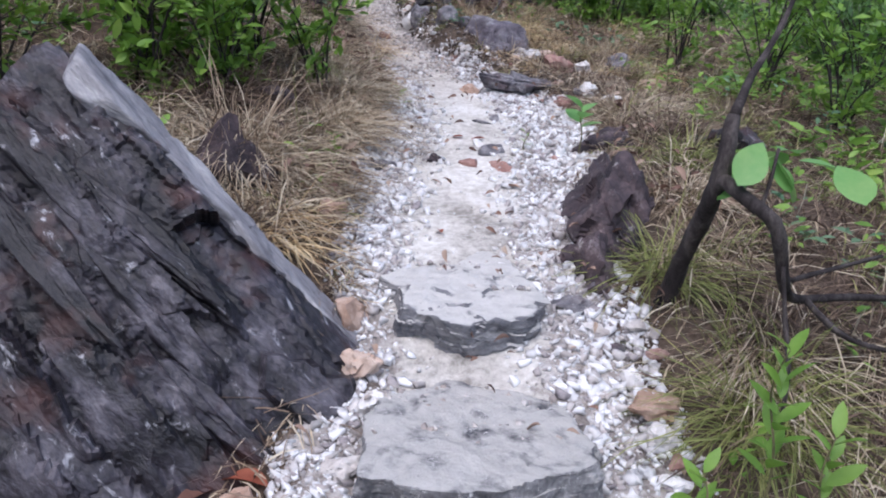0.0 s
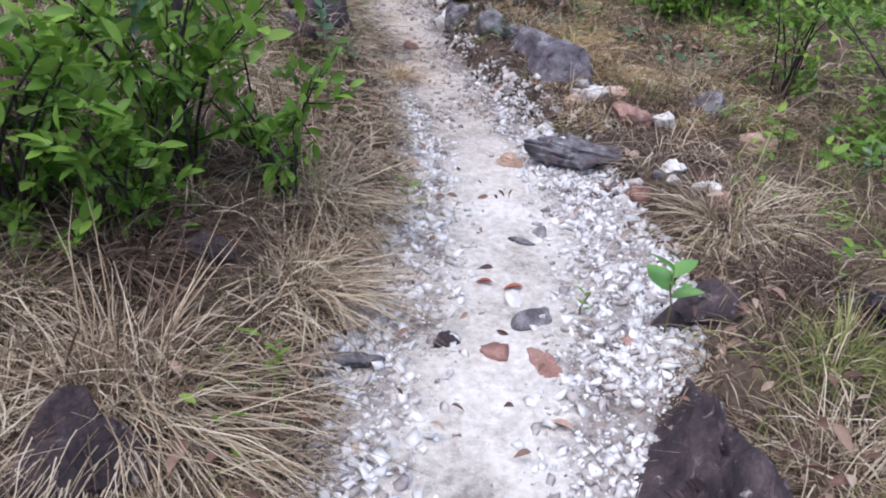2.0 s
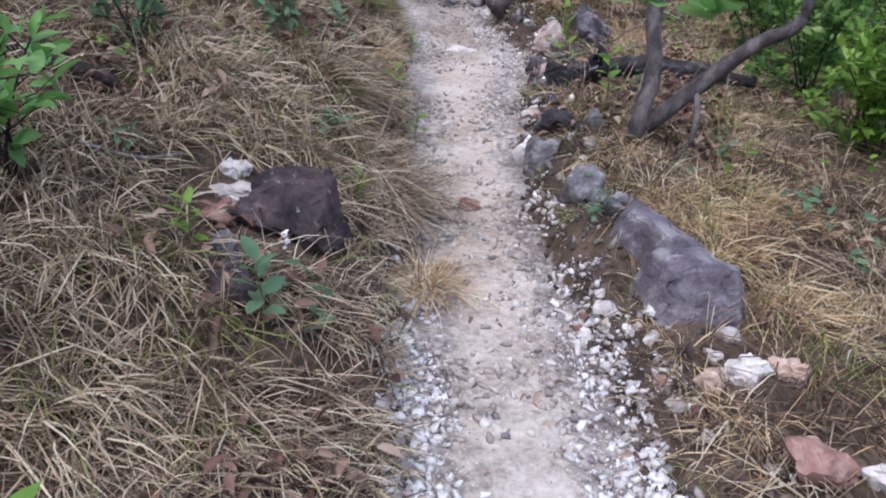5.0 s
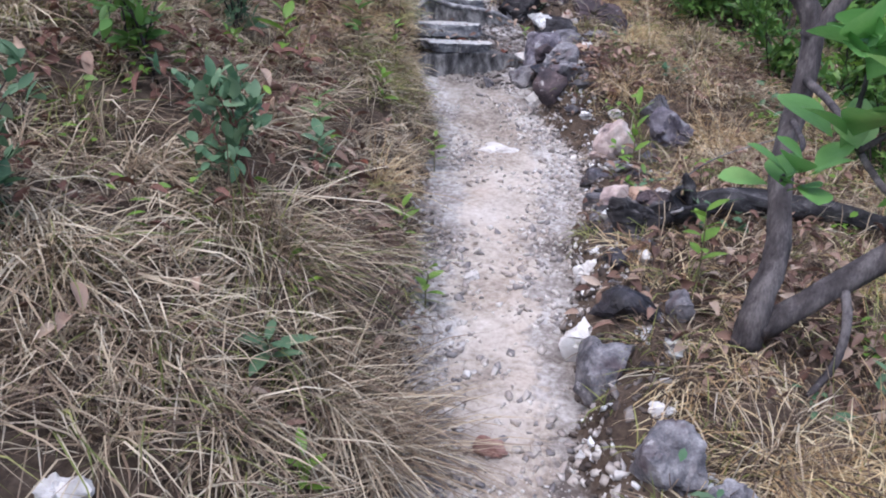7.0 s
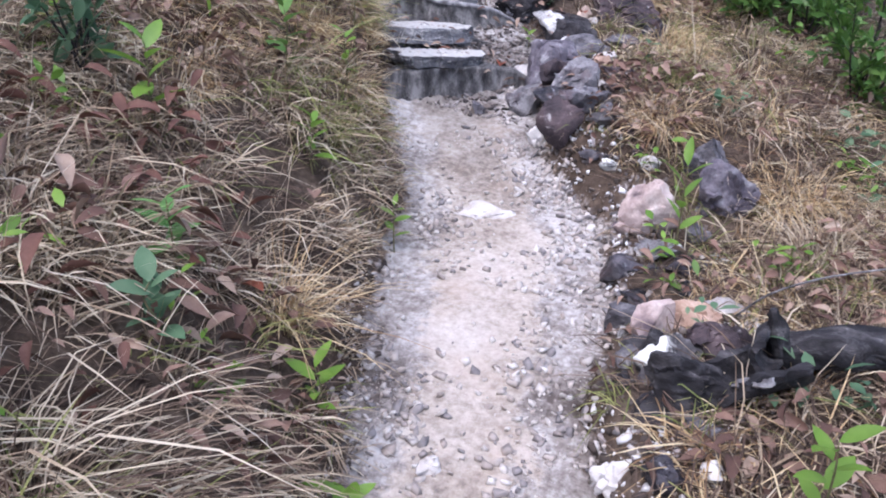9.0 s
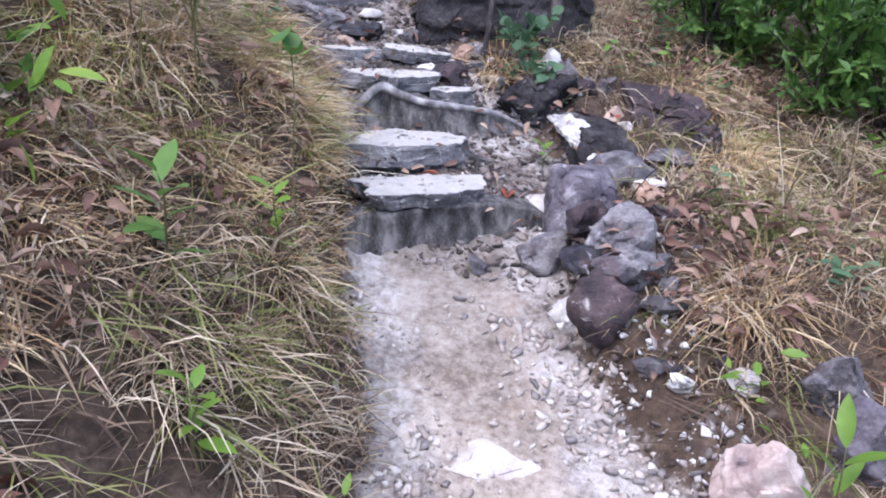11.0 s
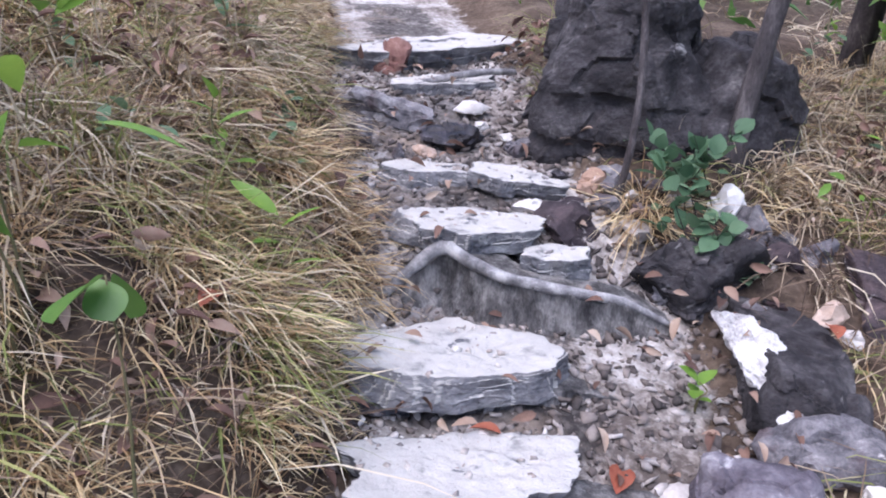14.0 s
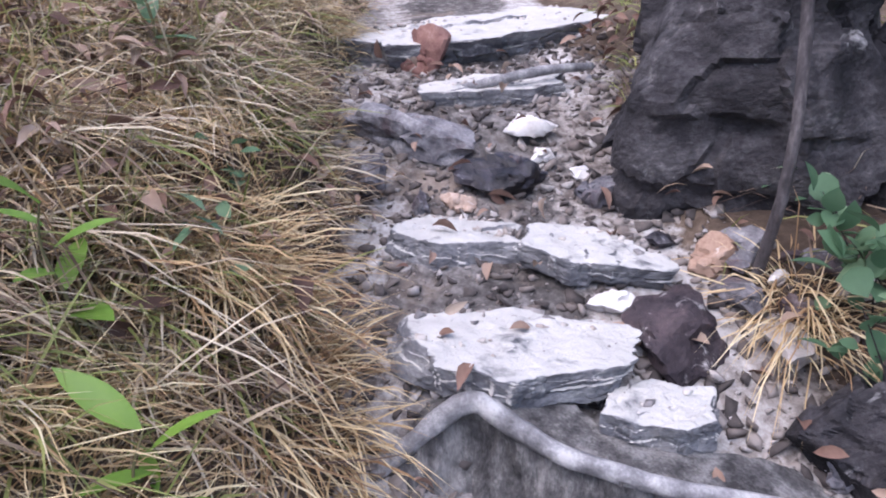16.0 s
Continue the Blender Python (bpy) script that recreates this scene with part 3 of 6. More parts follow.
def slab(label, x, y, top, w, d, thick, turn, seed, tip=(0, 0), mat=None, **more):
    v, f = hewn((w, d, thick), seed, 6, slab_planes(seed, 6), sharp=40, rough=0.08, chip=0.05, chips=60, **more)
    a = np.arctan2(v[:, 1] / d, v[:, 0] / w)
    ring = np.column_stack([np.cos(a), np.sin(a), v[:, 2] / 0.5])
    wavy = 0.16 * noise3(ring, 0.55, seed + 20) + 0.10 * np.round(2 * noise3(ring, 0.28, seed + 21)) / 2
    v[:, :2] *= (1 + wavy * np.clip(np.hypot(v[:, 0] / w, v[:, 1] / d) * 2.5 - 0.35, 0, 1))[:, None]
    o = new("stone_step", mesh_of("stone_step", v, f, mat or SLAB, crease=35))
    o.matrix_world = pose(x, y, top - thick / 2, tip[0], tip[1], turn)
    COVERED.append((x, y, 0.45 * max(w, d)))
    SLABS.append((o.matrix_world.copy(), w, d, thick))
    return tagged(o, label, "stone step", "stone steps of the footpath")


def big_outcrop():
    """The leaning schist outcrop beside the first steps: steep ribbed face under a slanting ridge."""
    c = Vector((-0.98, 2.22, 0.62))
    across_face = FACE.cross(RIDGE)
    lip = (Vector((0.60, -0.05, 0.66)) - RIDGE * Vector((0.60, -0.05, 0.66)).dot(RIDGE)).normalized()
    back = (Vector((0.55, 0.75, 0.32)) - RIDGE * Vector((0.55, 0.75, 0.32)).dot(RIDGE)).normalized()
    far = lambda n, p: max((Vector(p) - c).dot(n), 0.02)
    left_end = Vector((-0.80, 0.05, 0.60)).normalized()
    planes = [(FACE, far(FACE, (-0.70, 1.90, 0.72))), (lip, far(lip, (-0.54, 2.08, 0.80))), (back, far(back, (-0.24, 2.09, 0.45))),
              ((0, 0, -1), 0.75), (left_end, far(left_end, (-1.13, 2.38, 1.25))), ((-1, -0.2, 0.1), 1.2), ((0.95, -0.3, 0), 0.84), ((0.1, -0.95, -0.1), 0.72)]
    v, f = hewn((2, 2, 2), 21, 7, planes, sharp=60, rough=0.008, chip=0.006, chips=160)
    along, over = v @ np.array(RIDGE), v @ np.array(across_face)
    flat3 = np.column_stack([along, over, np.zeros(len(v))])
    rng = np.random.RandomState(23)
    grow = 0.006 * noise3(v, 0.02, 78) + 0.004 * noise3(flat3 * (0.5, 1, 1), 0.03, 77)
    for width, length, height, k in ((0.17, 0.46, 0.055, 1), (0.07, 0.20, 0.010, 2)):  # ledges broken along the layers
        edges = np.cumsum(rng.uniform(0.5, 1.5, 80) * width) - 40 * width
        u = over + 0.22 * width * noise3(flat3 * (0.5, 1, 1), 0.10, 80 + k) + 0.10 * along * width
        row = np.clip(np.searchsorted(edges, u) - 1, 0, 78)
        rise = (u - edges[row]) / (edges[row + 1] - edges[row])
        col = np.floor((along + 0.12 * noise3(flat3, 0.12, 84 + k)) / length + rng.uniform(0, 1, 80)[row]).astype(int)
        step = rng.uniform(-1, 1, (80, 40))[row, col % 40]
        lean = rng.uniform(-1, 1, (80, 40))[row, col % 40]
        grow = grow + height * (step * 0.8 + (0.5 + 1.1 * lean) * (rise - 0.5))
    v = v + np.array(FACE)[None] * grow[:, None] + np.array(c)
    e = thing("rock_outcrop", c, "large dark layered schist outcrop with a slanting pale ridge", "rock")
    part("body", mesh_of("body", v - np.array(c), f, SCHIST, crease=28), e)
    turn = Matrix((RIDGE, across_face, FACE)).transposed().to_4x4()
    for k in range(9):
        at = Vector((-0.70, 1.90, 0.72)) + RIDGE * rng.uniform(-0.55, 0.40) + across_face * rng.uniform(-0.42, 0.16) - FACE * rng.uniform(0.0, 0.02)
        pv, pf = hewn((rng.uniform(0.45, 0.9), rng.uniform(0.07, 0.14), rng.uniform(0.06, 0.11)), 130 + k, 5, slab_planes(130 + k, 6, 0.3), sharp=34, rough=0.05, layers=0.006, layer_dir=(0, 1, 0.2), period=0.03)
        o = part("rock_plate", mesh_of("rock_plate", pv, pf, SCHIST, crease=30), e)
        o.matrix_local = Matrix.Translation(at - c) @ turn @ pose(0, 0, 0, rng.uniform(-6, 6), rng.uniform(-3, 3), rng.uniform(-4, 4))
    # pale weathered strip along the ridge
    high, low = Vector((-1.03, 2.20, 1.27)), Vector((-0.25, 2.10, 0.47))
    run = (low - high).normalized()
    out = (lip - run * lip.dot(run)).normalized()
    turn = Matrix((run, out.cross(run), out)).transposed().to_4x4()
    for k, (s, long, wide) in enumerate(((0.17, 0.40, 0.15), (0.44, 0.38, 0.13), (0.63, 0.34, 0.12), (0.86, 0.40, 0.11))):
        pv, pf = hewn((long, wide, 0.075), 160 + k, 5, slab_planes(160 + k, 6, 0.2), sharp=30, rough=0.05, chip=0.03, layers=0.005, layer_dir=(0, 1, 0.15), period=0.025)
        o = part("ridge_plate", mesh_of("ridge_plate", pv, pf, RIDGEROCK, crease=34), e, "pale weathered ridge plate")
        o.matrix_local = Matrix.Translation(high.lerp(low, s) + out * 0.004 - c) @ turn @ pose(0, 0, 0, (-4, 5, -3, 2)[k], (2, -2, 2, -1)[k], (2, -3, 2, 0)[k])
    COVERED.extend([(-0.95, 2.1, 0.42), (-0.55, 2.05, 0.25), (-1.4, 2.2, 0.45), (-1.2, 1.8, 0.4), (-0.75, 1.75, 0.3), (-0.95, 1.5, 0.3), (-1.4, 1.5, 0.4), (-0.6, 1.55, 0.15)])
    return e


big_outcrop()
rock("rock", "purple schist block with quartz veins beside the path", 0.69, 2.84, 0.28, 0.84, 0.38, PURPLE, 108, -12, (4, -4), 0.42, chip=0.09, rough=0.07, level=6, layers=0.022, layer_dir=(0.8, 0.15, 0.6), period=0.045)
rock("rock", "small purple schist block beside gravel", 0.52, 2.48, 0.20, 0.26, 0.22, PURPLE, 9, 20, (0, -14), 0.42, layers=0.01)
rock("rock", "grey and red stone bedded in white gravel", 0.84, 3.76, 0.30, 0.22, 0.17, PURPLE, 10, 10, (0, 0), 0.45)
rock("rock", "dark rock in dry grass", 1.42, 3.78, 0.32, 0.28, 0.26, SCHIST, 11, 30, (0, 10), 0.35, layers=0.01)
rock("rock", "purple rock half hidden by a dry tussock", -0.72, 2.74, 0.36, 0.26, 0.28, PURPLE, 12, 25, (0, 12), 0.42, layers=0.008)
rock("rock", "dark stone under dead grass", -0.72, 3.55, 0.12, 0.10, 0.12, PURPLE, 13, 0, (0, 0), 0.3)
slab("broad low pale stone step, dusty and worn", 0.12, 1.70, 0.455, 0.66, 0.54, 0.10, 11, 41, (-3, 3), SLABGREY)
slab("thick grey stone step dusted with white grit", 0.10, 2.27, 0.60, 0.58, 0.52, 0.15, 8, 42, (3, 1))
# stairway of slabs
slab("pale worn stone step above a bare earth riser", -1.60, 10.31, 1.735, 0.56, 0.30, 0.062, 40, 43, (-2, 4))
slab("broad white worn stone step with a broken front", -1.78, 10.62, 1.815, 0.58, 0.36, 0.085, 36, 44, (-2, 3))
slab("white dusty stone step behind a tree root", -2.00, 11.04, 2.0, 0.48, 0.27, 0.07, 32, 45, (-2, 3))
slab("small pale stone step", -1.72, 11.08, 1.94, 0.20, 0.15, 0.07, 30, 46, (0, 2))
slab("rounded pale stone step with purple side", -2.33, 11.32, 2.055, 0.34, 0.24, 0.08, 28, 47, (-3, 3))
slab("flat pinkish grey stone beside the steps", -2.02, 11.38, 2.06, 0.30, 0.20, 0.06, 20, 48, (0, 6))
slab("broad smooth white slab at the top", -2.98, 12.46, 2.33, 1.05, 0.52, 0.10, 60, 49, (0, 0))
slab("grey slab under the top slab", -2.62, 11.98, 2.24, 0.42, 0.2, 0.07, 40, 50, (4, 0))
ROUND = [((0, 0, 1), 0.9), ((-1, 0, 0.1), 0.9), ((1, 0.1, 0.2), 0.9), ((0.1, -1, 0.15), 0.9), ((0, 1, 0.2), 0.9), ((0, 0, -1), 1), ((-0.7, -0.6, 0.6), 0.92), ((0.7, -0.6, 0.6), 0.9)]
rock("rock", "dark boulder with pale patches above the steps", -1.86, 11.96, 0.66, 0.58, 0.70, BOULDER, 158, 14, (0, -4), 0.24, level=6, layers=0.020, layer_dir=(0.25, -0.15, 1), period=0.05, rough=0.075, chip=0.04, chips=80, sharp=6, planes=ROUND)
rock("rock", "dark boulder behind leaning trunks", -1.46, 12.06, 0.44, 0.44, 0.54, BOULDER, 159, 40, (0, 6), 0.28, level=5, layers=0.014, layer_dir=(0.3, -0.15, 1), period=0.05, chip=0.04, rough=0.08, sharp=6, planes=ROUND)
rock("rock", "dark slab lying across the path", -2.70, 11.62, 0.38, 0.22, 0.15, GREYROCK, 52, 15, (0, 8), 0.4)
rock("rock", "dark stone below the boulder", -2.34, 11.60, 0.19, 0.15, 0.14, SCHIST, 53, 15, (0, 0), 0.35)
rock("rock", "grey stone below the boulder", -2.13, 11.63, 0.10, 0.09, 0.09, GREYROCK, 54, 15, (0, 0), 0.35)
rock("rock", "white pebble on dark rubble", -2.33, 11.74, 0.06, 0.05, 0.05, PALEROCK, 55, 15)
rock("rock", "white pebble beside the boulder", -2.22, 11.73, 0.06, 0.05, 0.04, PALEROCK, 56, 55)
rock("rock", "pale flat stone among rubble", -2.44, 11.83, 0.12, 0.10, 0.06, PALEROCK, 57, 15)
rock("rock", "pink stone leaning on the top slab", -2.97, 12.05, 0.16, 0.12, 0.16, REDROCK, 58, 15)
rock("rock", "pinkish white stone at the steps' side", -1.79, 11.52, 0.12, 0.10, 0.08, TANROCK, 59, 15)
rock("rock", "purple slab tilted beside the steps", -1.78, 11.30, 0.25, 0.20, 0.10, PURPLE, 60, -30, (0, 16), 0.35)
rock("rock", "grey pointed stone on the step", -2.47, 11.37, 0.05, 0.05, 0.07, GREYROCK, 61, 15)
rock("rock", "brown stone on the step", -2.40, 11.43, 0.07, 0.06, 0.06, TANROCK, 62, 15)
rock("rock", "grey pebble behind the root", -1.78, 11.00, 0.05, 0.04, 0.05, GREYROCK, 63, 15)
rock("rock", "grey pebble behind the root", -1.86, 10.97, 0.05, 0.04, 0.05, GREYROCK, 64, 75)
rock("rock", "blue-grey stone in dead leaves", -1.44, 11.20, 0.06, 0.06, 0.06, GREYROCK, 65, 15)
rock("rock", "pale slab fragment on the steps", -1.92, 11.30, 0.10, 0.07, 0.05, PALEROCK, 66, 15)
rock("rock", "blue-grey stone at the grass edge", -2.66, 11.38, 0.15, 0.12, 0.10, GREYROCK, 67, 15)
rock("rock", "pinkish stone fragment on the steps", -1.87, 11.24, 0.07, 0.05, 0.05, TANROCK, 68, 15)
rock("rock", "grey flat stone under the white step", -1.92, 10.42, 0.17, 0.12, 0.08, GREYROCK, 69, 40)
rock("rock", "rounded dark grey boulder beside the steps", -1.02, 10.50, 0.29, 0.24, 0.26, EDGEROCK, 170, 15, (0, 0), 0.24, level=6, sharp=8, chip=0.03, planes=ROUND)
rock("rock", "smooth white stone beside the steps", -0.80, 10.70, 0.14, 0.09, 0.08, PALEROCK, 71, -35)
rock("rock", "purple and white broken stone", -0.86, 10.12, 0.20, 0.17, 0.18, GREYROCK, 72, 15, (0, -8), 0.25)
rock("rock", "purple stone in the rubble heap", -0.96, 10.29, 0.18, 0.15, 0.16, PURPLE, 73, 45, (0, 0), 0.22)
rock("rock", "rounded grey stone in the rubble heap", -0.80, 9.96, 0.17, 0.14, 0.15, GREYROCK, 74, 15, (0, 0), 0.25)
rock("rock", "white pebble in the rubble heap", -0.74, 10.28, 0.06, 0.05, 0.05, PALEROCK, 75, 15)
rock("rock", "grey stone at the foot of the steps", -1.32, 10.15, 0.07, 0.06, 0.08, GREYROCK, 76, 15)
rock("rock", "long purple stone lying in leaves", -0.70, 10.45, 0.26, 0.10, 0.10, PURPLE, 77, -50)
rock("rock", "flat grey stone in leaves", -0.72, 11.00, 0.22, 0.14, 0.07, GREYROCK, 78, 15)
rock("rock", "flat grey slab lying in leaves", -0.66, 11.40, 0.25, 0.12, 0.06, GREYROCK, 79, 5)
rock("rock", "dark stone in leaves", -0.58, 11.20, 0.16, 0.13, 0.13, SCHIST, 80, 15)
leaning = thing("rock", (-1.08, 11.00, 1.74), "leaning dark rock with a white crust along its edge", "rock")
pv, pf = hewn((0.30, 0.52, 0.26), 81, 6, sharp=24, rough=0.05, chip=0.03, layers=0.008, layer_dir=(1, 0.2, 0.5), period=0.04)
part("body", mesh_of("body", pv, pf, BOULDER, crease=32), leaning).matrix_local = pose(0.03, 0, 0, 6, 30, 30)
pv, pf = hewn((0.12, 0.44, 0.06), 82, 6, sharp=10, rough=0.16, chip=0.07, chips=80)
part("crust", mesh_of("crust", pv, pf, CRUST, crease=40), leaning, "white mineral crust").matrix_local = pose(-0.06, 0.0, 0.072, 10, -14, 30)
COVERED.append((-1.08, 11.0, 0.24))
rock("rock", "dark brown boulder under dry grass", -0.80, 11.44, 0.42, 0.32, 0.22, PURPLE, 82, 10, (0, 12), 0.5, level=6)
rock("rock", "dark rock at the side of the steps", -1.38, 11.28, 0.35, 0.30, 0.26, BOULDER, 88, 10, (0, 8), 0.35, level=6)
rock("rock", "white stone beside the riser", -1.13, 10.38, 0.06, 0.05, 0.06, PALEROCK, 83, 15)
rock("rock", "grey stone heap beside the steps", -0.98, 10.78, 0.26, 0.16, 0.14, GREYROCK, 84, 15)
rock("rock", "grey stone standing upright beside the riser", -1.12, 10.26, 0.20, 0.12, 0.16, GREYROCK, 85, 35, (0, 0), 0.3)
# stones along the foot of the path
rock("rock", "brown-grey stone beside the lowest step", -0.19, 1.96, 0.12, 0.10, 0.11, TANROCK, 101, 20)
rock("rock", "pale rounded stone beside the lowest step", -0.15, 1.84, 0.09, 0.07, 0.07, PALEROCK, 102, 50)
rock("rock", "pink quartz stone at the path's edge", -0.38, 2.66, 0.09, 0.08, 0.10, TANROCK, 103, 20)
rock("rock", "pale stone among gravel", -0.20, 1.62, 0.10, 0.08, 0.06, PALEROCK, 104, 20)
rock("rock", "brown and pink stone among dead leaves", -0.45, 1.55, 0.14, 0.12, 0.10, TANROCK, 105, 70)
rock("rock", "tan flat stone in gravel", 0.61, 1.84, 0.15, 0.11, 0.07, TANROCK, 106, 10)
rock("rock", "white block of quartz in gravel", 0.59, 1.73, 0.09, 0.08, 0.08, PALEROCK, 107, 0)
rock("rock", "flat grey stone in gravel", 0.45, 2.24, 0.11, 0.09, 0.05, GREYROCK, 108, 0)
rock("rock", "tan stone wedged beside the thick step", -0.24, 2.18, 0.10, 0.12, 0.10, TANROCK, 109, 0)
rock("rock", "smooth blue-grey pebble at the path's edge", -0.27, 3.42, 0.12, 0.08, 0.06, GREYROCK, 110, 0)
rock("rock", "flat layered grey rock lying on the path", 0.47, 5.02, 0.48, 0.24, 0.15, GREYROCK, 111, -14, (0, 4), 0.22, level=6, layers=0.012, layer_dir=(0.1, 0.2, 1), period=0.03)
for label, x, y, w, d, h, mat, seed in (
        ("dark red stone bedded in the white path", 0.29, 3.46, 0.15, 0.08, 0.06, REDROCK, 801), ("red stone bedded in the white path", 0.15, 3.52, 0.09, 0.06, 0.05, REDROCK, 802),
        ("purple-brown stone at the gravel's edge", -0.01, 3.55, 0.09, 0.09, 0.08, PURPLE, 803), ("grey stone bedded in the white path", 0.27, 3.70, 0.12, 0.10, 0.07, GREYROCK, 804),
        ("pale stone bedded in the white path", 0.20, 3.78, 0.08, 0.06, 0.05, PALEROCK, 805), ("small grey stone on the white path", 0.30, 4.28, 0.07, 0.05, 0.05, GREYROCK, 806),
        ("flat grey stone on the white path", 0.22, 4.20, 0.09, 0.05, 0.04, GREYROCK, 807), ("red stone in white gravel", 0.55, 3.60, 0.06, 0.06, 0.05, REDROCK, 808)):
    rock("rock", label, x, y, w, d, h, mat, seed, seed * 37 % 180, (0, 0), 0.62, level=4, chip=0.03, group="stones bedded in the path")
rock("rock", "orange stone among white gravel", 0.82, 5.42, 0.19, 0.15, 0.13, REDROCK, 112, 0)
rock("rock", "white quartz stone on the shoulder", 0.66, 5.82, 0.12, 0.10, 0.12, PALEROCK, 113, 0)
rock("rock", "grey rock in dry grass", 1.28, 5.84, 0.18, 0.15, 0.16, GREYROCK, 114, 0)
rock("rock", "pale stone in gravel", 0.90, 4.84, 0.12, 0.10, 0.08, PALEROCK, 115, 0)
rock("rock", "tan flat stone in dry grass", 1.48, 5.50, 0.22, 0.16, 0.08, TANROCK, 116, 0)
rock("rock", "reddish brown stone in gravel", 0.74, 4.66, 0.12, 0.09, 0.08, REDROCK, 117, 0)
rock("rock", "white stone beside the orange stone", 0.97, 5.41, 0.10, 0.09, 0.10, PALEROCK, 118, 0)
rock("rock", "tan stone on the white path", 0.18, 4.98, 0.10, 0.08, 0.08, TANROCK, 119, 0)
EDGE = "stones edging the path"
rock("rock", "pale rounded stone on the path's shoulder", 0.05, 6.80, 0.22, 0.18, 0.24, GREYROCK, 121, 20, (0, 6), 0.3, group=EDGE, level=5, chip=0.03)
rock("rock", "small pale stone on the path's shoulder", 0.19, 6.72, 0.14, 0.11, 0.16, GREYROCK, 122, 0, group=EDGE)
rock("rock", "long grey stone on the path's shoulder", 0.35, 6.47, 0.44, 0.19, 0.26, EDGEROCK, 123, -46, (10, 6), 0.34, group=EDGE, level=5, chip=0.03, rough=0.05, planes=[((0, 0.25, 1), 0.82), ((0, -1, 0.45), 0.85), ((0.2, 1, 0.2), 0.9), ((1, -0.2, 0.3), 0.95), ((-1, -0.3, 0.5), 0.85), ((0, 0, -1), 1)])
rock("rock", "broad blue-grey stone on the path's shoulder", 0.50, 6.16, 0.33, 0.21, 0.32, EDGEROCK, 124, 8, (-4, 0), 0.34, group=EDGE, level=6, chip=0.025, rough=0.045, sharp=34, planes=[((-0.15, -0.15, 1), 0.80), ((0.45, 0, 1), 0.86), ((-0.9, -0.3, 0.35), 0.88), ((1, -0.15, 0.15), 0.94), ((-0.05, -1, 0.28), 0.82), ((0, 1, 0.1), 0.9), ((0, 0, -1), 1)])
rock("rock", "grey and white stone on the path's shoulder", -0.19, 7.22, 0.20, 0.19, 0.27, GREYROCK, 125, 12, (0, 8), 0.28, group=EDGE, level=5, chip=0.03)
rock("rock", "small white stone on the path's shoulder", -0.30, 7.52, 0.12, 0.12, 0.17, PALEROCK, 126, 0, group=EDGE)
rock("rock", "white stone in leaf litter", 0.64, 5.80, 0.15, 0.10, 0.10, PALEROCK, 127, 0)
rock("rock", "grey-brown stone in leaf litter", 0.54, 5.77, 0.10, 0.09, 0.08, TANROCK, 128, 0)
rock("rock", "brown stone in leaf litter", 0.78, 5.84, 0.14, 0.12, 0.12, TANROCK, 129, 0)
rock("rock", "brown boulder bedded in the grassy bank", -0.86, 5.82, 0.42, 0.30, 0.24, PURPLE, 230, 10, (0, 8), 0.46, level=6)
COVERED.extend([(-1.12, 5.84, 0.20), (-1.02, 5.62, 0.16)])
rock("rock", "long white stone in leaf litter", -1.09, 5.80, 0.17, 0.08, 0.07, PALEROCK, 131, 10)
rock("rock", "pale round stone in leaf litter", -1.14, 5.92, 0.09, 0.08, 0.08, PALEROCK, 132, 0)
rock("rock", "orange stone in leaf litter", -1.05, 5.66, 0.15, 0.10, 0.08, REDROCK, 133, 0)
rock("rock", "grey stone in leaf litter", -0.97, 5.52, 0.13, 0.10, 0.09, GREYROCK, 134, 0)
rock("rock", "dark purple stone in the bank", -0.90, 5.38, 0.16, 0.13, 0.13, PURPLE, 135, 0)
rock("rock", "pink stone on the path", -0.47, 6.92, 0.08, 0.06, 0.06, REDROCK, 136, 0)
rock("rock", "small white stone on the shoulder", 0.00, 7.06, 0.08, 0.06, 0.06, PALEROCK, 137, 0)
rock("rock", "pink stone block beside the path", -0.40, 9.36, 0.15, 0.14, 0.22, PINKROCK, 138, 30, (0, -10), 0.3, level=5, chip=0.07, sharp=40)
rock("rock", "dark grey stone beside the path", -0.08, 9.60, 0.27, 0.22, 0.24, EDGEROCK, 139, 30, (0, 10), 0.3, level=5)
rock("rock", "blue-grey stone beside the path", -0.18, 9.74, 0.20, 0.14, 0.24, GREYROCK, 140, -20, (0, -10), 0.3, level=5)
rock("rock", "flat pale stone standing on edge", -0.32, 8.60, 0.11, 0.07, 0.19, PINKROCK, 141, 25, (-20, 14), 0.3, level=5, chip=0.02)
rock("rock", "brown stone beside the burnt log", -0.17, 8.70, 0.16, 0.12, 0.10, TANROCK, 142, 0)
rock("rock", "white stone in dark earth", -0.34, 7.97, 0.12, 0.10, 0.13, PALEROCK, 143, 0)
rock("rock", "white stone on the path", -0.82, 7.95, 0.07, 0.06, 0.05, PALEROCK, 144, 0)
rock("rock", "flat pale rock bedded in the path", -1.07, 9.38, 0.30, 0.20, 0.07, PALEROCK, 145, 10, (0, 0), 0.7)
rock("rock", "grey rounded stone above the path's cut", -0.84, 9.86, 0.17, 0.14, 0.19, PURPLE, 146, 0, lift=0.02)
rock("rock", "pale stone above the path's cut", -0.97, 9.98, 0.14, 0.12, 0.14, PALEROCK, 147, 0)
rock("rock", "dark grey flat stone above the path's cut", -0.88, 10.06, 0.26, 0.18, 0.12, SCHIST, 148, 30)


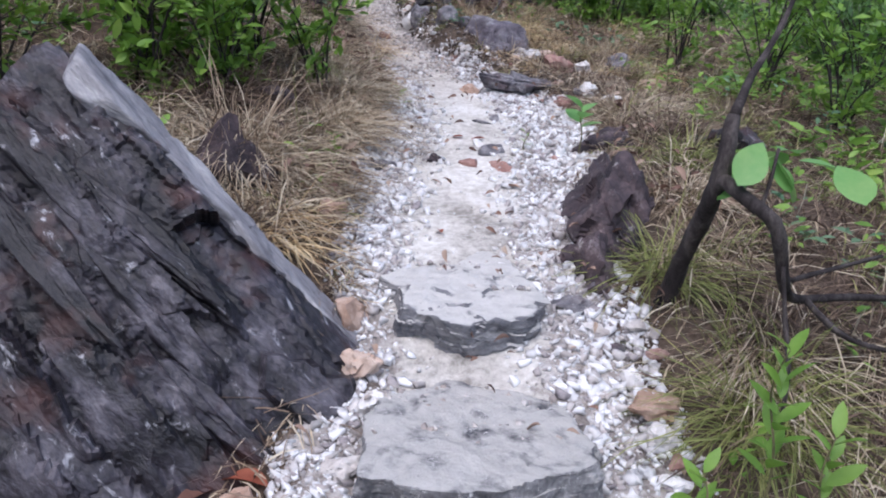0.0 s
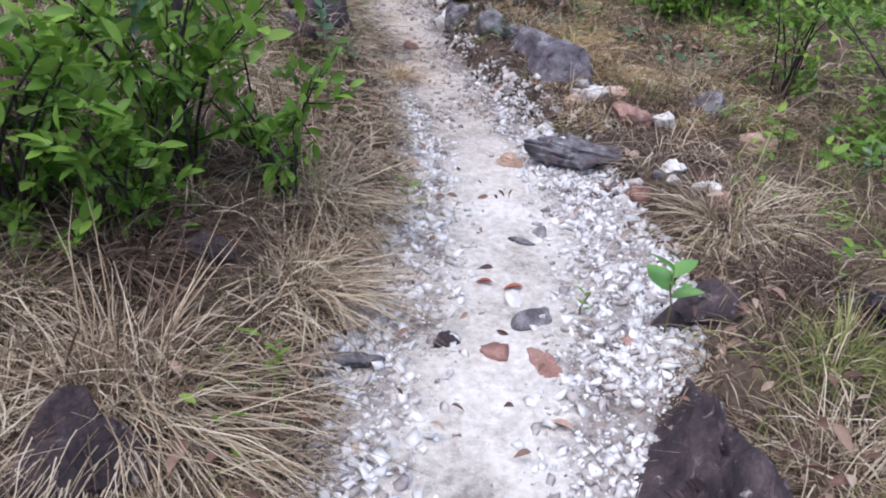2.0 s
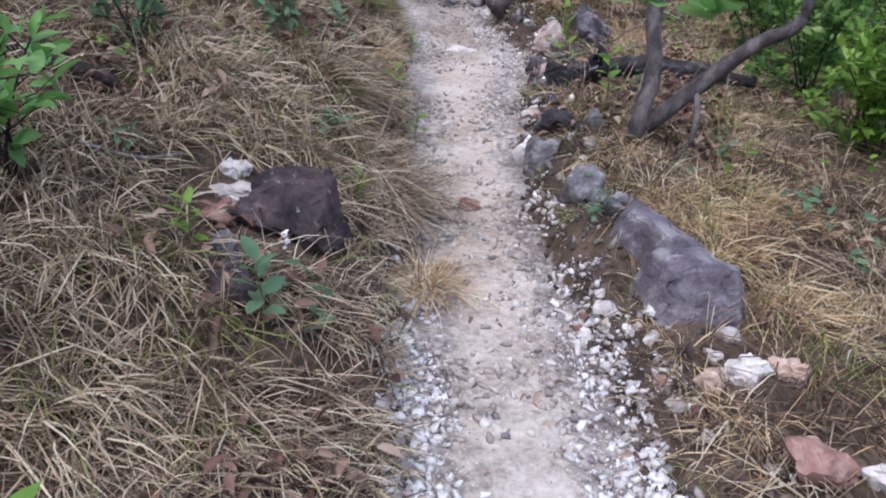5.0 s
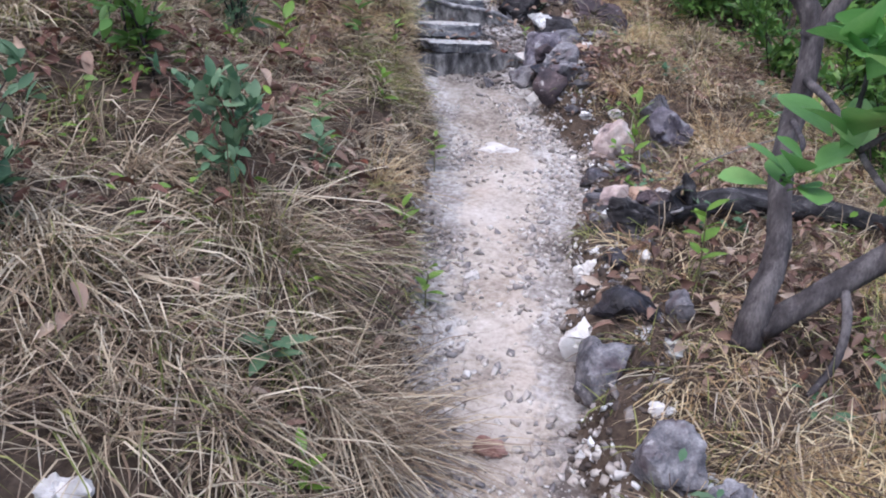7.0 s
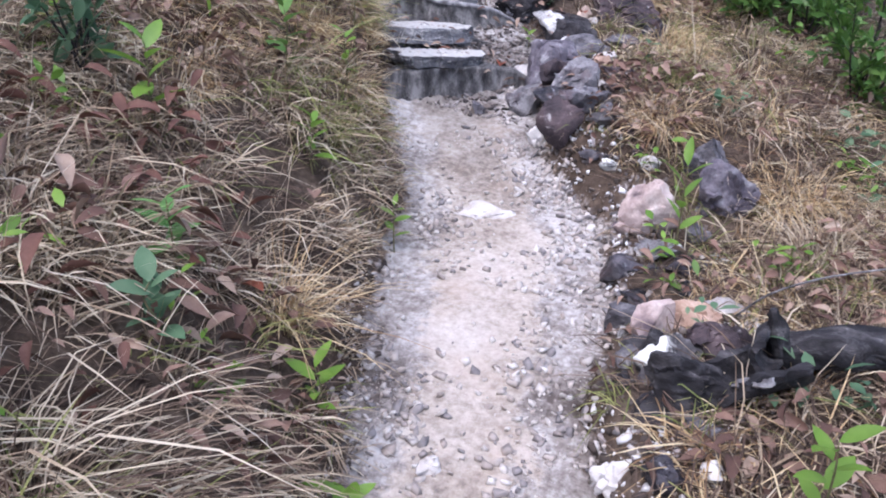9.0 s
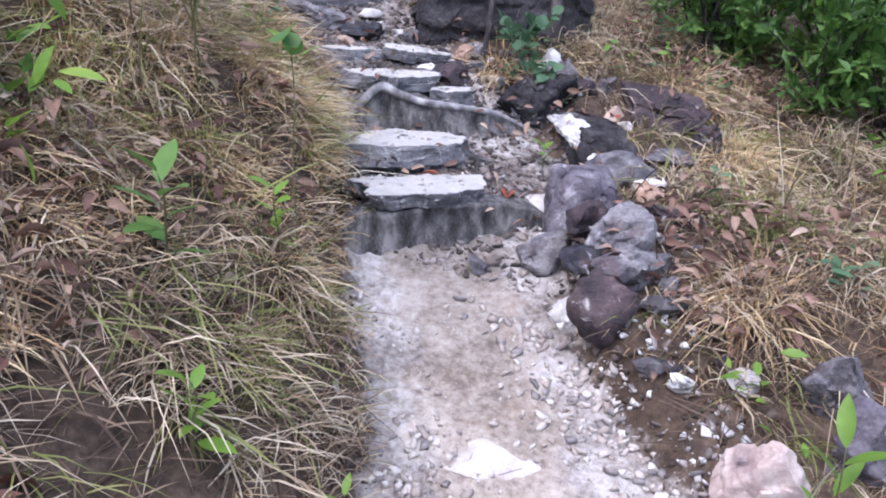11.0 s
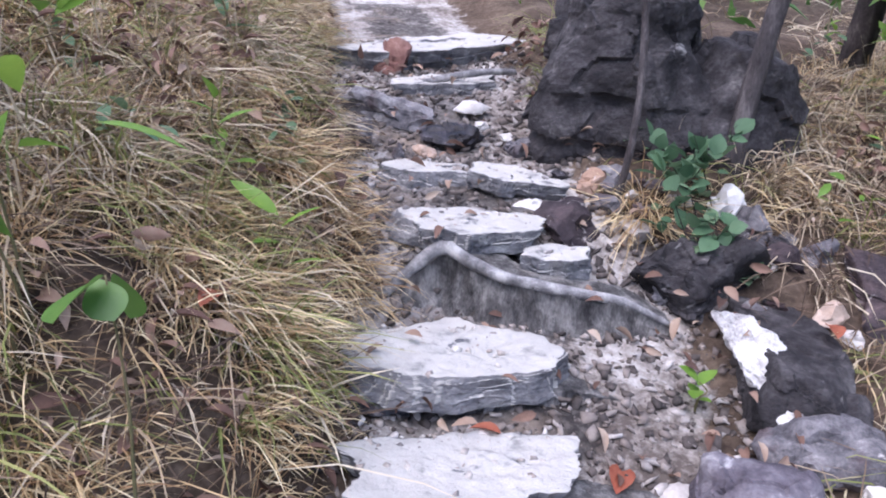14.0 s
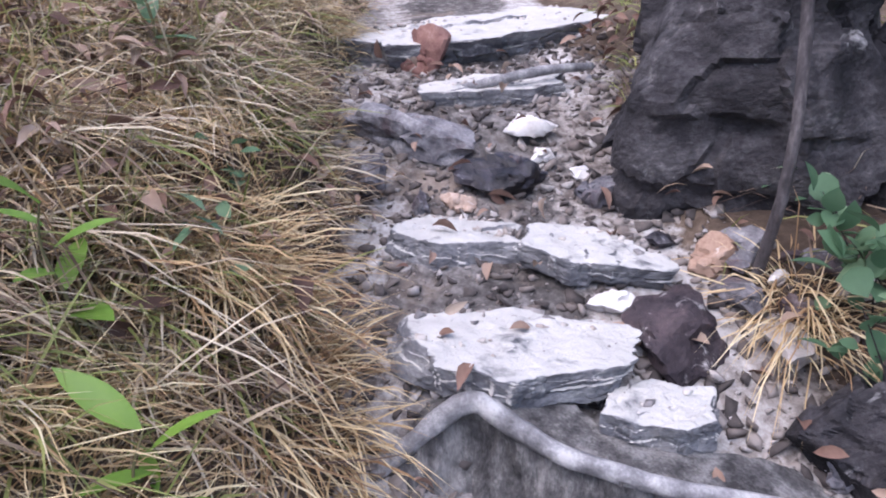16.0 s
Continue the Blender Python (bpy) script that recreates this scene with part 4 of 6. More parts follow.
def heap(label, count, y0, y1, o0, o1, small, large, mats, seed, group):
    """Single stones lying about on the shoulder to the right of the path."""
    rng = np.random.RandomState(seed)
    n = 0
    while n < count:
        y = rng.uniform(y0, y1)
        x = np.interp(y, LINE[:, 1], LINE[:, 0]) + rng.uniform(0.1, 1.6)
        o = float(ground_at(x, y, GOUT))
        if not o0 < o < o1 or any((x - a) ** 2 + (y - b) ** 2 < (r + small / 2) ** 2 for a, b, r in COVERED):
            continue
        s = small + (large - small) * rng.uniform() ** 2
        rock("rock", label, x, y, s * rng.uniform(0.9, 1.3), s * rng.uniform(0.7, 1.0), s * rng.uniform(0.5, 0.9), mats[rng.randint(len(mats))], seed * 10 + n, rng.uniform(0, 180), (rng.uniform(-12, 12), rng.uniform(-12, 12)), 0.3, level=3, group=group)
        n += 1


heap("loose stone on the path's earthy shoulder", 46, 7.2, 10.2, 0.0, 0.34, 0.04, 0.15, [GREYROCK, SCHIST, PURPLE, PALEROCK, GREYROCK, LICHEN], 700, "loose stones on the shoulder")
heap("loose stone in leaves beside the steps", 34, 10.2, 11.6, -0.05, 0.45, 0.04, 0.14, [GREYROCK, SCHIST, PURPLE, PALEROCK, TANROCK], 710, "loose stones beside the steps")
heap("loose coloured stone at the gravel's edge", 26, 4.6, 6.2, -0.05, 0.40, 0.04, 0.12, [GREYROCK, TANROCK, REDROCK, PALEROCK, PALEROCK], 720, "loose stones at the gravel's edge")
heap("stone chip at the gravel's edge", 12, 1.3, 3.0, -0.1, 0.08, 0.04, 0.08, [TANROCK, PALEROCK, GREYROCK, REDROCK], 730, "stone chips by the first steps")


# ---- gravel and rubble ----
CUBE = (np.array([(x, y, z) for x in (-1, 1) for y in (-1, 1) for z in (-1, 1)], float) * 0.75,
        np.array([(0, 1, 3), (0, 3, 2), (4, 6, 7), (4, 7, 5), (0, 4, 5), (0, 5, 1), (2, 3, 7), (2, 7, 6), (0, 2, 6), (0, 6, 4), (1, 5, 7), (1, 7, 3)]))

def pebbles(name, label, count, area, keep, small, large, mat, seed, level=1, flat=0.65):
    """Loose stones strewn over the ground; keep(x, y, out, random) says which stay."""
    rng = np.random.RandomState(seed)
    x, y = rng.uniform(area[0], area[1], count), rng.uniform(area[2], area[3], count)
    out = ground_at(x, y, GOUT)
    ok = keep(x, y, out, rng.uniform(0, 1, count))
    x, y = x[ok], y[ok]
    n = len(x)
    size = small + (large - small) * rng.uniform(0, 1, n) ** 3
    d, ico_f = ico(level)
    pile = Pile()
    for k in range(8):
        one = np.random.RandomState(seed + k)
        if k:
            v, f = CUBE[0] * 0.85 + one.uniform(-0.42, 0.42, (8, 3)), CUBE[1]
        else:
            v, f = d * (1 + 0.36 * one.uniform(-1, 1, (len(d), 1))), ico_f
        pick = np.arange(n) % 8 == k
        m = int(pick.sum())
        if not m:
            continue
        a = rng.uniform(0, 2 * np.pi, m)
        ca, sa = np.cos(a), np.sin(a)
        s = size[pick] / 2
        rot = np.zeros((m, 3, 3))
        rot[:, 0, 0], rot[:, 0, 1], rot[:, 1, 0], rot[:, 1, 1], rot[:, 2, 2] = ca, -sa, sa, ca, 1
        tip = rng.normal(0, 0.4, (m, 2))
        rot[:, 2, 0], rot[:, 2, 1] = tip[:, 0], tip[:, 1]
        scale = np.stack([s * rng.uniform(0.8, 1.3, m), s * rng.uniform(0.6, 1.0, m), s * flat * rng.uniform(0.7, 1.2, m)], -1)
        mats = rot * scale[:, None, :]
        z = ground_at(x[pick], y[pick]) + s * flat * 0.35
        pile.add(*many(v, f, mats, np.stack([x[pick], y[pick], z], -1)))
    o = new(name, pile.mesh(name, mat, smooth=False))
    return tagged(o, label, "gravel", kind="stuff")


pebbles("gravel", "loose white quartz gravel along the path's edges", 85000, (-0.8, 1.5, 0.9, 6.4),
        lambda x, y, o, r: (o < 0.07) & (r > 1.06 * worn(x, y) ** 0.42) & (value_noise(x, y, 0.18, 9) + r > 0.0) & (r < 1.15 - np.clip(y - 4.8, 0, 1.5) * 0.5), 0.008, 0.046, GRAVEL, 71)
pebbles("fine_gravel", "fine white grit trodden into the path", 20000, (-0.8, 1.5, 0.9, 6.4),
        lambda x, y, o, r: (o < 0.10) & (r > 0.95 * worn(x, y)), 0.004, 0.014, GRAVEL, 72)
pebbles("rubble", "mixed grey and white grit on the path", 62000, (-1.9, 0.6, 5.4, 10.5),
        lambda x, y, o, r: (o < 0.05) & (r > 0.92 * worn(x, y)) & (value_noise(x, y, 0.3, 14) + 0.5 * value_noise(x, y, 0.1, 15) + r > 0.42), 0.004, 0.042, RUBBLE, 73)
pebbles("shoulder_gravel", "white quartz chips strewn on the path's shoulder", 24000, (-1.2, 1.2, 5.2, 10.8),
        lambda x, y, o, r: (o > -0.02) & (o < 0.45) & (x > np.interp(y, LINE[:, 1], LINE[:, 0])) & (value_noise(x, y, 0.25, 12) + 0.35 * value_noise(x, y, 0.08, 13) > 0.20 + o), 0.006, 0.040, GRAVEL, 74)
pebbles("earth_clods", "dark earth clods and chips along the path's cut edge", 26000, (-1.2, 1.3, 4.6, 10.6),
        lambda x, y, o, r: (o > -0.03) & (o < 0.36) & (x > np.interp(y, LINE[:, 1], LINE[:, 0])) & (r < 1.0 - 2.0 * np.maximum(o, 0)), 0.006, 0.045, CLODS, 76)
pebbles("earth_clods", "dark chips and clods along the bank's foot", 16000, (-2.4, 0.2, 5.0, 10.4),
        lambda x, y, o, r: (o > -0.05) & (o < 0.12) & (x < np.interp(y, LINE[:, 1], LINE[:, 0])), 0.006, 0.036, CLODS, 77)
pebbles("step_rubble", "broken stone and chips between the steps", 19000, (-3.2, -0.4, 10.1, 12.6),
        lambda x, y, o, r: (o < 0.12) & (r < 0.9), 0.006, 0.046, DEBRIS, 75, flat=0.55)

def slab_grit():
    """Chips and grit lying on the stone steps, thickest along their back edges."""
    rng = np.random.RandomState(78)
    pile = Pile()
    for m, w, d, thick in SLABS:
        n = int(520 * w * d) + 8
        u, v = rng.uniform(-0.40, 0.40, n), rng.uniform(-0.40, 0.42, n) ** 3 / 0.17
        v = np.clip(np.where(rng.uniform(0, 1, n) < 0.65, 0.40 - np.abs(rng.normal(0, 0.10, n)), v), -0.36, 0.42)
        size = 0.004 + 0.026 * rng.uniform(0, 1, n) ** 3
        for k in range(n):
            at = m @ Vector((u[k] * w, v[k] * d, thick * 0.46))
            turn = np.array(Euler((rng.normal(0, 0.3), rng.normal(0, 0.3), rng.uniform(0, 6.3))).to_matrix())
            pile.add((CUBE[0] * 0.85 + rng.uniform(-0.4, 0.4, (8, 3))) * (1.1, 0.8, 0.6) * size[k] / 2 @ turn.T + np.array(at), CUBE[1])
    tagged(new("slab_grit", pile.mesh("slab_grit", RUBBLE, smooth=False)), "stone chips and grit lying on the steps", "gravel", kind="stuff")


slab_grit()

# ---- grass ----
def free(x, y):
    ok = np.ones(len(x), bool)
    for cx, cy, r in COVERED:
        ok &= (x - cx) ** 2 + (y - cy) ** 2 > r * r
    return ok


def blades(base, way, length, rise, droop, width, rng):
    """Strips of arching grass blades: seven corners each."""
    n = len(base)
    s = np.array([0.0, 0.36, 0.70, 1.0])
    flat = np.stack([np.cos(way), np.sin(way), np.zeros(n)], -1)
    side = np.stack([-np.sin(way), np.cos(way), np.zeros(n)], -1)
    bend = (rng.normal(0, 0.12, (n, 1)) * s + rng.normal(0, 0.10, (n, 1)) * s ** 2 + rng.normal(0, 0.018, (n, 4)) * s) * length[:, None]
    hor = length[:, None] * (np.sqrt(np.maximum(1 - rise ** 2, 0.05))[:, None] * s + 0.35 * droop[:, None] * s ** 2)
    ver = length[:, None] * (rise[:, None] * s - droop[:, None] * s ** 2)
    p = base[:, None] + hor[..., None] * flat[:, None] + bend[..., None] * side[:, None]
    p[..., 2] += ver
    w = (width[:, None] * np.array([0.8, 1.0, 0.8, 0.0]) / 2)[..., None]
    up = np.array([0, 0, 1.0])
    tw = side[:, None] * 0.85 + up * rng.uniform(-0.6, 0.6, (n, 1, 1))
    v = np.concatenate([p[:, :3] - w[:, :3] * tw, p[:, :3] + w[:, :3] * tw, p[:, 3:]], 1)
    f = np.array([(0, 3, 4), (0, 4, 1), (1, 4, 5), (1, 5, 2), (2, 5, 6)])
    return v.reshape(-1, 3), (f[None] + (np.arange(n) * 7)[:, None, None]).reshape(-1, 3)


def tufts(x, y, per, length, lift, spread, rng, width=0.0032, comb=0.42):
    """Tufts of blades round each x, y; the share comb of them lies one way, mostly downhill, the rest falls outwards."""
    n = len(x)
    k = np.repeat(np.arange(n), per)
    m = len(k)
    a = rng.uniform(0, 2 * np.pi, m)
    r = spread * np.sqrt(rng.uniform(0, 1, m))
    bx, by = x[k] + r * np.cos(a), y[k] + r * np.sin(a)
    e = 0.06
    gx = (ground_at(x + e, y) - ground_at(x - e, y)) / (2 * e)
    gy = (ground_at(x, y + e) - ground_at(x, y - e)) / (2 * e)
    steep = np.maximum(np.hypot(gx, gy), 1e-6)
    gx, gy = gx / steep * np.minimum(steep, 0.5), gy / steep * np.minimum(steep, 0.5)
    dx, dy = np.cos(a) - 0.7 * gx[k] + rng.normal(0, 0.8, m), np.sin(a) - 0.7 * gy[k] + rng.normal(0, 0.8, m)
    field = 2.4 * value_noise(x, y, 0.35, 57) + rng.normal(0, 0.35, n)
    downhill = np.arctan2(-gy, -gx)
    main = np.where(np.hypot(gx, gy) > 0.16, downhill + field * 0.45, field * 1.6 - 1.2)
    way = np.where(rng.uniform(0, 1, m) < comb, main[k] + rng.normal(0, 0.6, m), np.arctan2(dy, dx))
    ln = length[k] * rng.uniform(0.45, 1.15, m)
    rise = np.clip(rng.normal(lift, 0.28, m), 0.0, 0.97)
    droop = np.clip(rng.normal(0.72, 0.3, m), 0.1, 1.3) * np.clip(rise + 0.15, 0.2, 1)
    base = np.stack([bx, by, ground_at(bx, by) - 0.01], -1)
    v, f = blades(base, way, ln, rise, droop, width * rng.uniform(0.6, 1.4, m), rng)
    return v, f


def scatter(count, area, rng):
    return rng.uniform(area[0], area[1], count), rng.uniform(area[2], area[3], count)


def meadow(name, label, mat, seed, count, area, keep, per, length, lift, spread=0.05, width=0.0046):
    rng = np.random.RandomState(seed)
    x, y = scatter(count, area, rng)
    out = ground_at(x, y, GOUT)
    ok = keep(x, y, out, rng.uniform(0, 1, count)) & free(x, y)
    x, y = x[ok], y[ok]
    v, f = tufts(x, y, per, length * rng.uniform(0.5, 1.35, len(x)) * np.clip(0.42 + 1.9 * out[ok], 0.42, 1.0), lift, spread, rng, width)
    me = mesh_of(name, v, f, mat)
    return tagged(new(name, me), label, "grass", kind="stuff")


def left(x, y):
    return x < np.interp(y, LINE[:, 1], LINE[:, 0])


patch = lambda x, y, s, k: value_noise(x, y, s, k)
clumps = lambda x, y, k: patch(x, y, 0.13, k) + 0.6 * patch(x, y, 0.32, k + 1)  # tufts stand in clumps with dark gaps
meadow("dry_grass", "brown and straw-coloured dry grass covering the banks", STRAW, 201, 17000, (-4.2, 0, -0.5, 13.5),
       lambda x, y, o, r: left(x, y) & (o > 0.03) & (o < 2.8) & (r < np.interp(y, [0, 6.8, 7.8, 10], [1, 0.9, 0.85, 0.7]) * np.clip(1.25 - o * 0.28, 0.2, 1)) & (clumps(x, y, 31) > -0.28) & ~((x < -0.55) & (y > 3.25) & (y < 4.3) & (r > 0.22)), 18, 0.29, 0.74, 0.035, 0.0050)
meadow("dry_grass", "grey-brown dry grass beside the path", STRAW, 202, 13000, (-1.4, 5.5, 0.3, 14.5),
       lambda x, y, o, r: ~left(x, y) & (o > 0.06) & (o < 4.0) & (r < np.clip(1.1 - o * 0.2, 0.25, 1) * np.interp(y, [0, 2.6, 4, 5, 8, 9.5], [0.5, 0.7, 1, 0.5, 0.5, 0.9])) & (clumps(x, y, 33) > -0.1) & ((o > 0.3) | (y < 5.3) | (r < 0.30)), 17, 0.28, 0.72, 0.035, 0.0050)
meadow("brown_grass", "dull brown dead grass on the slope beside the path", BROWNGRASS, 208, 7000, (-1.2, 4.5, 1.2, 12.5),
       lambda x, y, o, r: ~left(x, y) & (o > 0.15) & (o < 3.2) & (clumps(x, y, 45) > -0.15), 14, 0.26, 0.7, 0.035, 0.005)
meadow("golden_grass", "golden dry grass hanging over the bank of the steps", GOLD, 203, 8000, (-4.4, -0.6, 8.6, 13.5),
       lambda x, y, o, r: left(x, y) & (o > 0.02) & (o < 1.9) & (r < np.interp(y, [8.6, 10.2], [0.5, 1.0])) & (clumps(x, y, 35) > -0.2), 26, 0.19, 0.76, 0.04, 0.0036)
meadow("golden_grass", "golden dry grass on the path's shoulder", GOLD, 204, 4600, (-1.4, 2.9, 5.4, 14.0),
       lambda x, y, o, r: ~left(x, y) & (o > 0.20) & (o < 2.6) & (r < 0.75) & (clumps(x, y, 37) > 0.0), 18, 0.22, 0.66, 0.035, 0.0046)
meadow("green_grass", "thin green grass growing through the dry grass", GREEN, 205, 9500, (-4.2, 4.2, 0.0, 13),
       lambda x, y, o, r: (o > 0.05) & (o < 2.6) & (r < 0.8) & (clumps(x, y, 39) > 0.12), 9, 0.30, 0.8, 0.025, 0.0046)
meadow("green_grass", "yellow-green grass in the golden bank", GREEN, 206, 1500, (-4.0, -0.8, 8.8, 12.8), lambda x, y, o, r: left(x, y) & (o > 0.03) & (o < 1.8) & (clumps(x, y, 41) > 0.0), 10, 0.30, 0.8, 0.03, 0.005)
meadow("dry_stems", "single long pale dead stems standing in the grass", STRAW, 207, 2600, (-4.0, 3.5, 1.5, 13.5),
       lambda x, y, o, r: (o > 0.10) & (o < 2.2) & (clumps(x, y, 43) > 0.2), 2, 0.50, 0.88, 0.02, 0.0046)


def thatch(name, label, mat, seed, count, area, keep):
    """Dead blades lying crisscross on the ground."""
    rng = np.random.RandomState(seed)
    x, y = scatter(count, area, rng)
    ok = keep(x, y, ground_at(x, y, GOUT), rng.uniform(0, 1, count)) & free(x, y)
    x, y = x[ok], y[ok]
    n = len(x)
    base = np.stack([x, y, ground_at(x, y) + rng.uniform(0.0, 0.07, n)], -1)
    v, f = blades(base, rng.uniform(0, 2 * np.pi, n), rng.uniform(0.05, 0.2, n), rng.uniform(-0.1, 0.45, n), rng.uniform(0, 0.3, n), rng.uniform(0.003, 0.006, n), rng)
    return tagged(new(name, mesh_of(name, v, f, mat)), label, "dead grass", kind="stuff")


# dead thatch, coloured dark so the gaps beneath paler blades look shaded
thatch("dead_grass", "matted dead grass lying on the banks", BROWNGRASS, 211, 105000, (-4.2, 3.6, 0, 12.5), lambda x, y, o, r: (o > 0.04) & (o < 2.6) & (r < np.where(left(x, y), 1, 0.5)))


# big tussocks with long arching blades
def tussock(label, x, y, n, length, lift, mat, seed, spread=0.07):
    rng = np.random.RandomState(seed)
    v, f = tufts(np.array([x]), np.array([y]), n, np.array([length]), lift, spread, rng, 0.0038, comb=0.15)
    v = v - np.array((x, y, float(ground_at(x, y))))
    o = new("tussock", mesh_of("tussock", v, f, mat))
    o.location = (x, y, float(ground_at(x, y)))
    return tagged(o, label, "grass tussock", kind="stuff")


tussock("large straw-coloured tussock drooping over a purple rock", -0.74, 2.98, 1100, 0.55, 0.66, STRAW, 301, 0.13)
tussock("straw tussock hanging over the gravel edge", -0.46, 3.62, 600, 0.42, 0.6, STRAW, 302, 0.10)
tussock("straw tussock beside the path", -0.52, 4.15, 500, 0.42, 0.6, STRAW, 303, 0.10)
# dead brown grass that also carries the shrub's shade in its colour
tussock("brown tussock beneath the leafy shrub, darkened to look shaded", -0.95, 3.45, 600, 0.40, 0.6, BROWNGRASS, 304, 0.12)
tussock("dead brown grass under the shrub, coloured darker for its shade", -0.82, 3.80, 420, 0.34, 0.5, BROWNGRASS, 337, 0.14)
tussock("dead grass at the shrub's foot, coloured darker for its shade", -1.15, 3.75, 420, 0.34, 0.5, BROWNGRASS, 338, 0.16)
tussock("orange-brown dead tussock behind the outcrop", -0.52, 2.45, 350, 0.26, 0.4, GOLD, 305, 0.10)
tussock("brown tussock at the gravel's edge", 1.05, 4.40, 600, 0.45, 0.55, STRAW, 306, 0.10)
tussock("green and straw tussock at the purple block", 0.78, 2.42, 420, 0.36, 0.6, GREEN, 307, 0.08)
tussock("green and straw tussock over the purple block", 0.93, 2.62, 320, 0.34, 0.6, STRAW, 332, 0.10)
tussock("straw tussock leaning on the purple block", 0.96, 3.05, 420, 0.36, 0.6, STRAW, 333, 0.12)
tussock("green tussock beside the gravel", 1.12, 3.45, 320, 0.36, 0.7, GREEN, 334, 0.10)
tussock("brown tussock behind the bedded stone", 1.22, 3.95, 420, 0.36, 0.6, BROWNGRASS, 335, 0.12)
tussock("brown tussock under the forked branch", 1.05, 2.30, 380, 0.30, 0.5, BROWNGRASS, 336, 0.14)
tussock("green tussock beside the stone steps", 0.88, 1.80, 480, 0.40, 0.6, GREEN, 308, 0.10)
tussock("straw tussock beside the stone steps", 0.98, 2.05, 420, 0.36, 0.55, STRAW, 309, 0.10)
tussock("yellow tussock at the trail's edge", -0.52, 6.22, 420, 0.30, 0.6, GOLD, 310, 0.07)
tussock("straw tussock on the steep bank", -0.86, 6.75, 700, 0.50, 0.6, STRAW, 311, 0.12)
tussock("straw tussock under the blue-green sapling", -1.32, 7.05, 420, 0.56, 0.74, STRAW, 312, 0.12)
tussock("dull brown grass under the blue-green sapling", -1.28, 7.00, 420, 0.46, 0.7, BROWNGRASS, 339, 0.16)
tussock("long grey-green blades beside the sapling", -1.20, 6.98, 130, 0.52, 0.8, GREEN, 340, 0.10)
tussock("golden tussock on the path's shoulder", 0.34, 6.97, 260, 0.28, 0.5, GOLD, 313, 0.10)
tussock("golden tussock below the broadleaf tree", 0.52, 6.85, 240, 0.28, 0.5, GOLD, 314, 0.10)
tussock("thin pale tussock on the leafy bank", -1.30, 8.05, 160, 0.42, 0.9, GOLD, 315, 0.04)
tussock("golden tussock overhanging the steps", -2.30, 10.68, 800, 0.22, 0.62, GOLD, 316, 0.15)
tussock("golden tussock beside the first step", -2.16, 10.20, 750, 0.22, 0.62, GOLD, 317, 0.15)
tussock("pale golden tussock on the upper bank", -2.50, 10.78, 700, 0.26, 0.62, GOLD, 318, 0.15)
tussock("straw tussock on the upper bank", -2.55, 10.25, 600, 0.26, 0.66, STRAW, 319, 0.15)
tussock("straw tussock at the dark boulder", -1.60, 11.50, 260, 0.28, 0.7, GOLD, 320, 0.07)
tussock("dry tussock over the brown boulder", -0.72, 11.85, 500, 0.40, 0.55, GOLD, 321, 0.12)
tussock("straw tussock beside the steps", -0.45, 10.55, 380, 0.34, 0.55, GREEN, 322, 0.10)


tussock("golden tussock on the sunny shoulder", 0.66, 6.58, 240, 0.30, 0.6, GOLD, 323, 0.12)
tussock("golden tussock behind the edging stones", 0.82, 6.25, 240, 0.32, 0.6, GOLD, 324, 0.12)
tussock("golden tussock under the low branch", 0.74, 7.15, 240, 0.32, 0.6, GOLD, 325, 0.12)
tussock("straw tussock behind the burnt log", 0.35, 8.75, 380, 0.34, 0.65, STRAW, 326, 0.12)
tussock("golden tussock beside the grey stones", 0.15, 9.75, 380, 0.34, 0.65, GOLD, 327, 0.12)
tussock("upright straw tussock on the shoulder", 0.25, 9.35, 320, 0.42, 0.8, STRAW, 328, 0.10)
tussock("golden tussock above the rubble heap", -0.42, 10.05, 380, 0.30, 0.6, GOLD, 329, 0.12)
tussock("straw tussock on the dry slope", 1.25, 6.6, 420, 0.36, 0.65, STRAW, 330, 0.14)
tussock("dry tussock at the steps' far side", -0.45, 11.15, 380, 0.32, 0.6, GOLD, 331, 0.12)


def far_grass():
    """Coarse grass over the wider slopes."""
    rng = np.random.RandomState(340)
    x, y = scatter(9000, (-16, 16, -8, 26), rng)
    out = ground_at(x, y, GOUT)
    ok = (out > 2.0) & (rng.uniform(0, 1, len(x)) < 0.9)
    x, y = x[ok], y[ok]
    v, f = tufts(x, y, 5, 0.34 * rng.uniform(0.6, 1.3, len(x)), 0.6, 0.16, rng, 0.014)
    tagged(new("far_grass", mesh_of("far_grass", v, f, STRAW)), "coarse dry grass over the wider slopes", "grass", kind="stuff")


far_grass()

# ---- dead leaves ----
def litter(name, label, mat, seed, count, area, keep, small, large, high=0.13):
    rng = np.random.RandomState(seed)
    x, y = scatter(count, area, rng)
    ok = keep(x, y, ground_at(x, y, GOUT), rng.uniform(0, 1, count))
    x, y = x[ok], y[ok]
    n = len(x)
    tv, tf = leaf_shape(0.42, 0.4, 0.45, 0.5, 3)
    a = rng.uniform(0, 2 * np.pi, n)
    d = np.stack([np.cos(a), np.sin(a), rng.normal(0.1, 0.3, n)], -1)
    m = frames(d, rng, tumble=0.5) * rng.uniform(small, large, n)[:, None, None]
    v, f = many(tv, tf, m, np.stack([x, y, ground_at(x, y) + rng.uniform(0.01, high, n)], -1))
    return tagged(new(name, mesh_of(name, v, f, mat)), label, "dead leaves", kind="stuff")


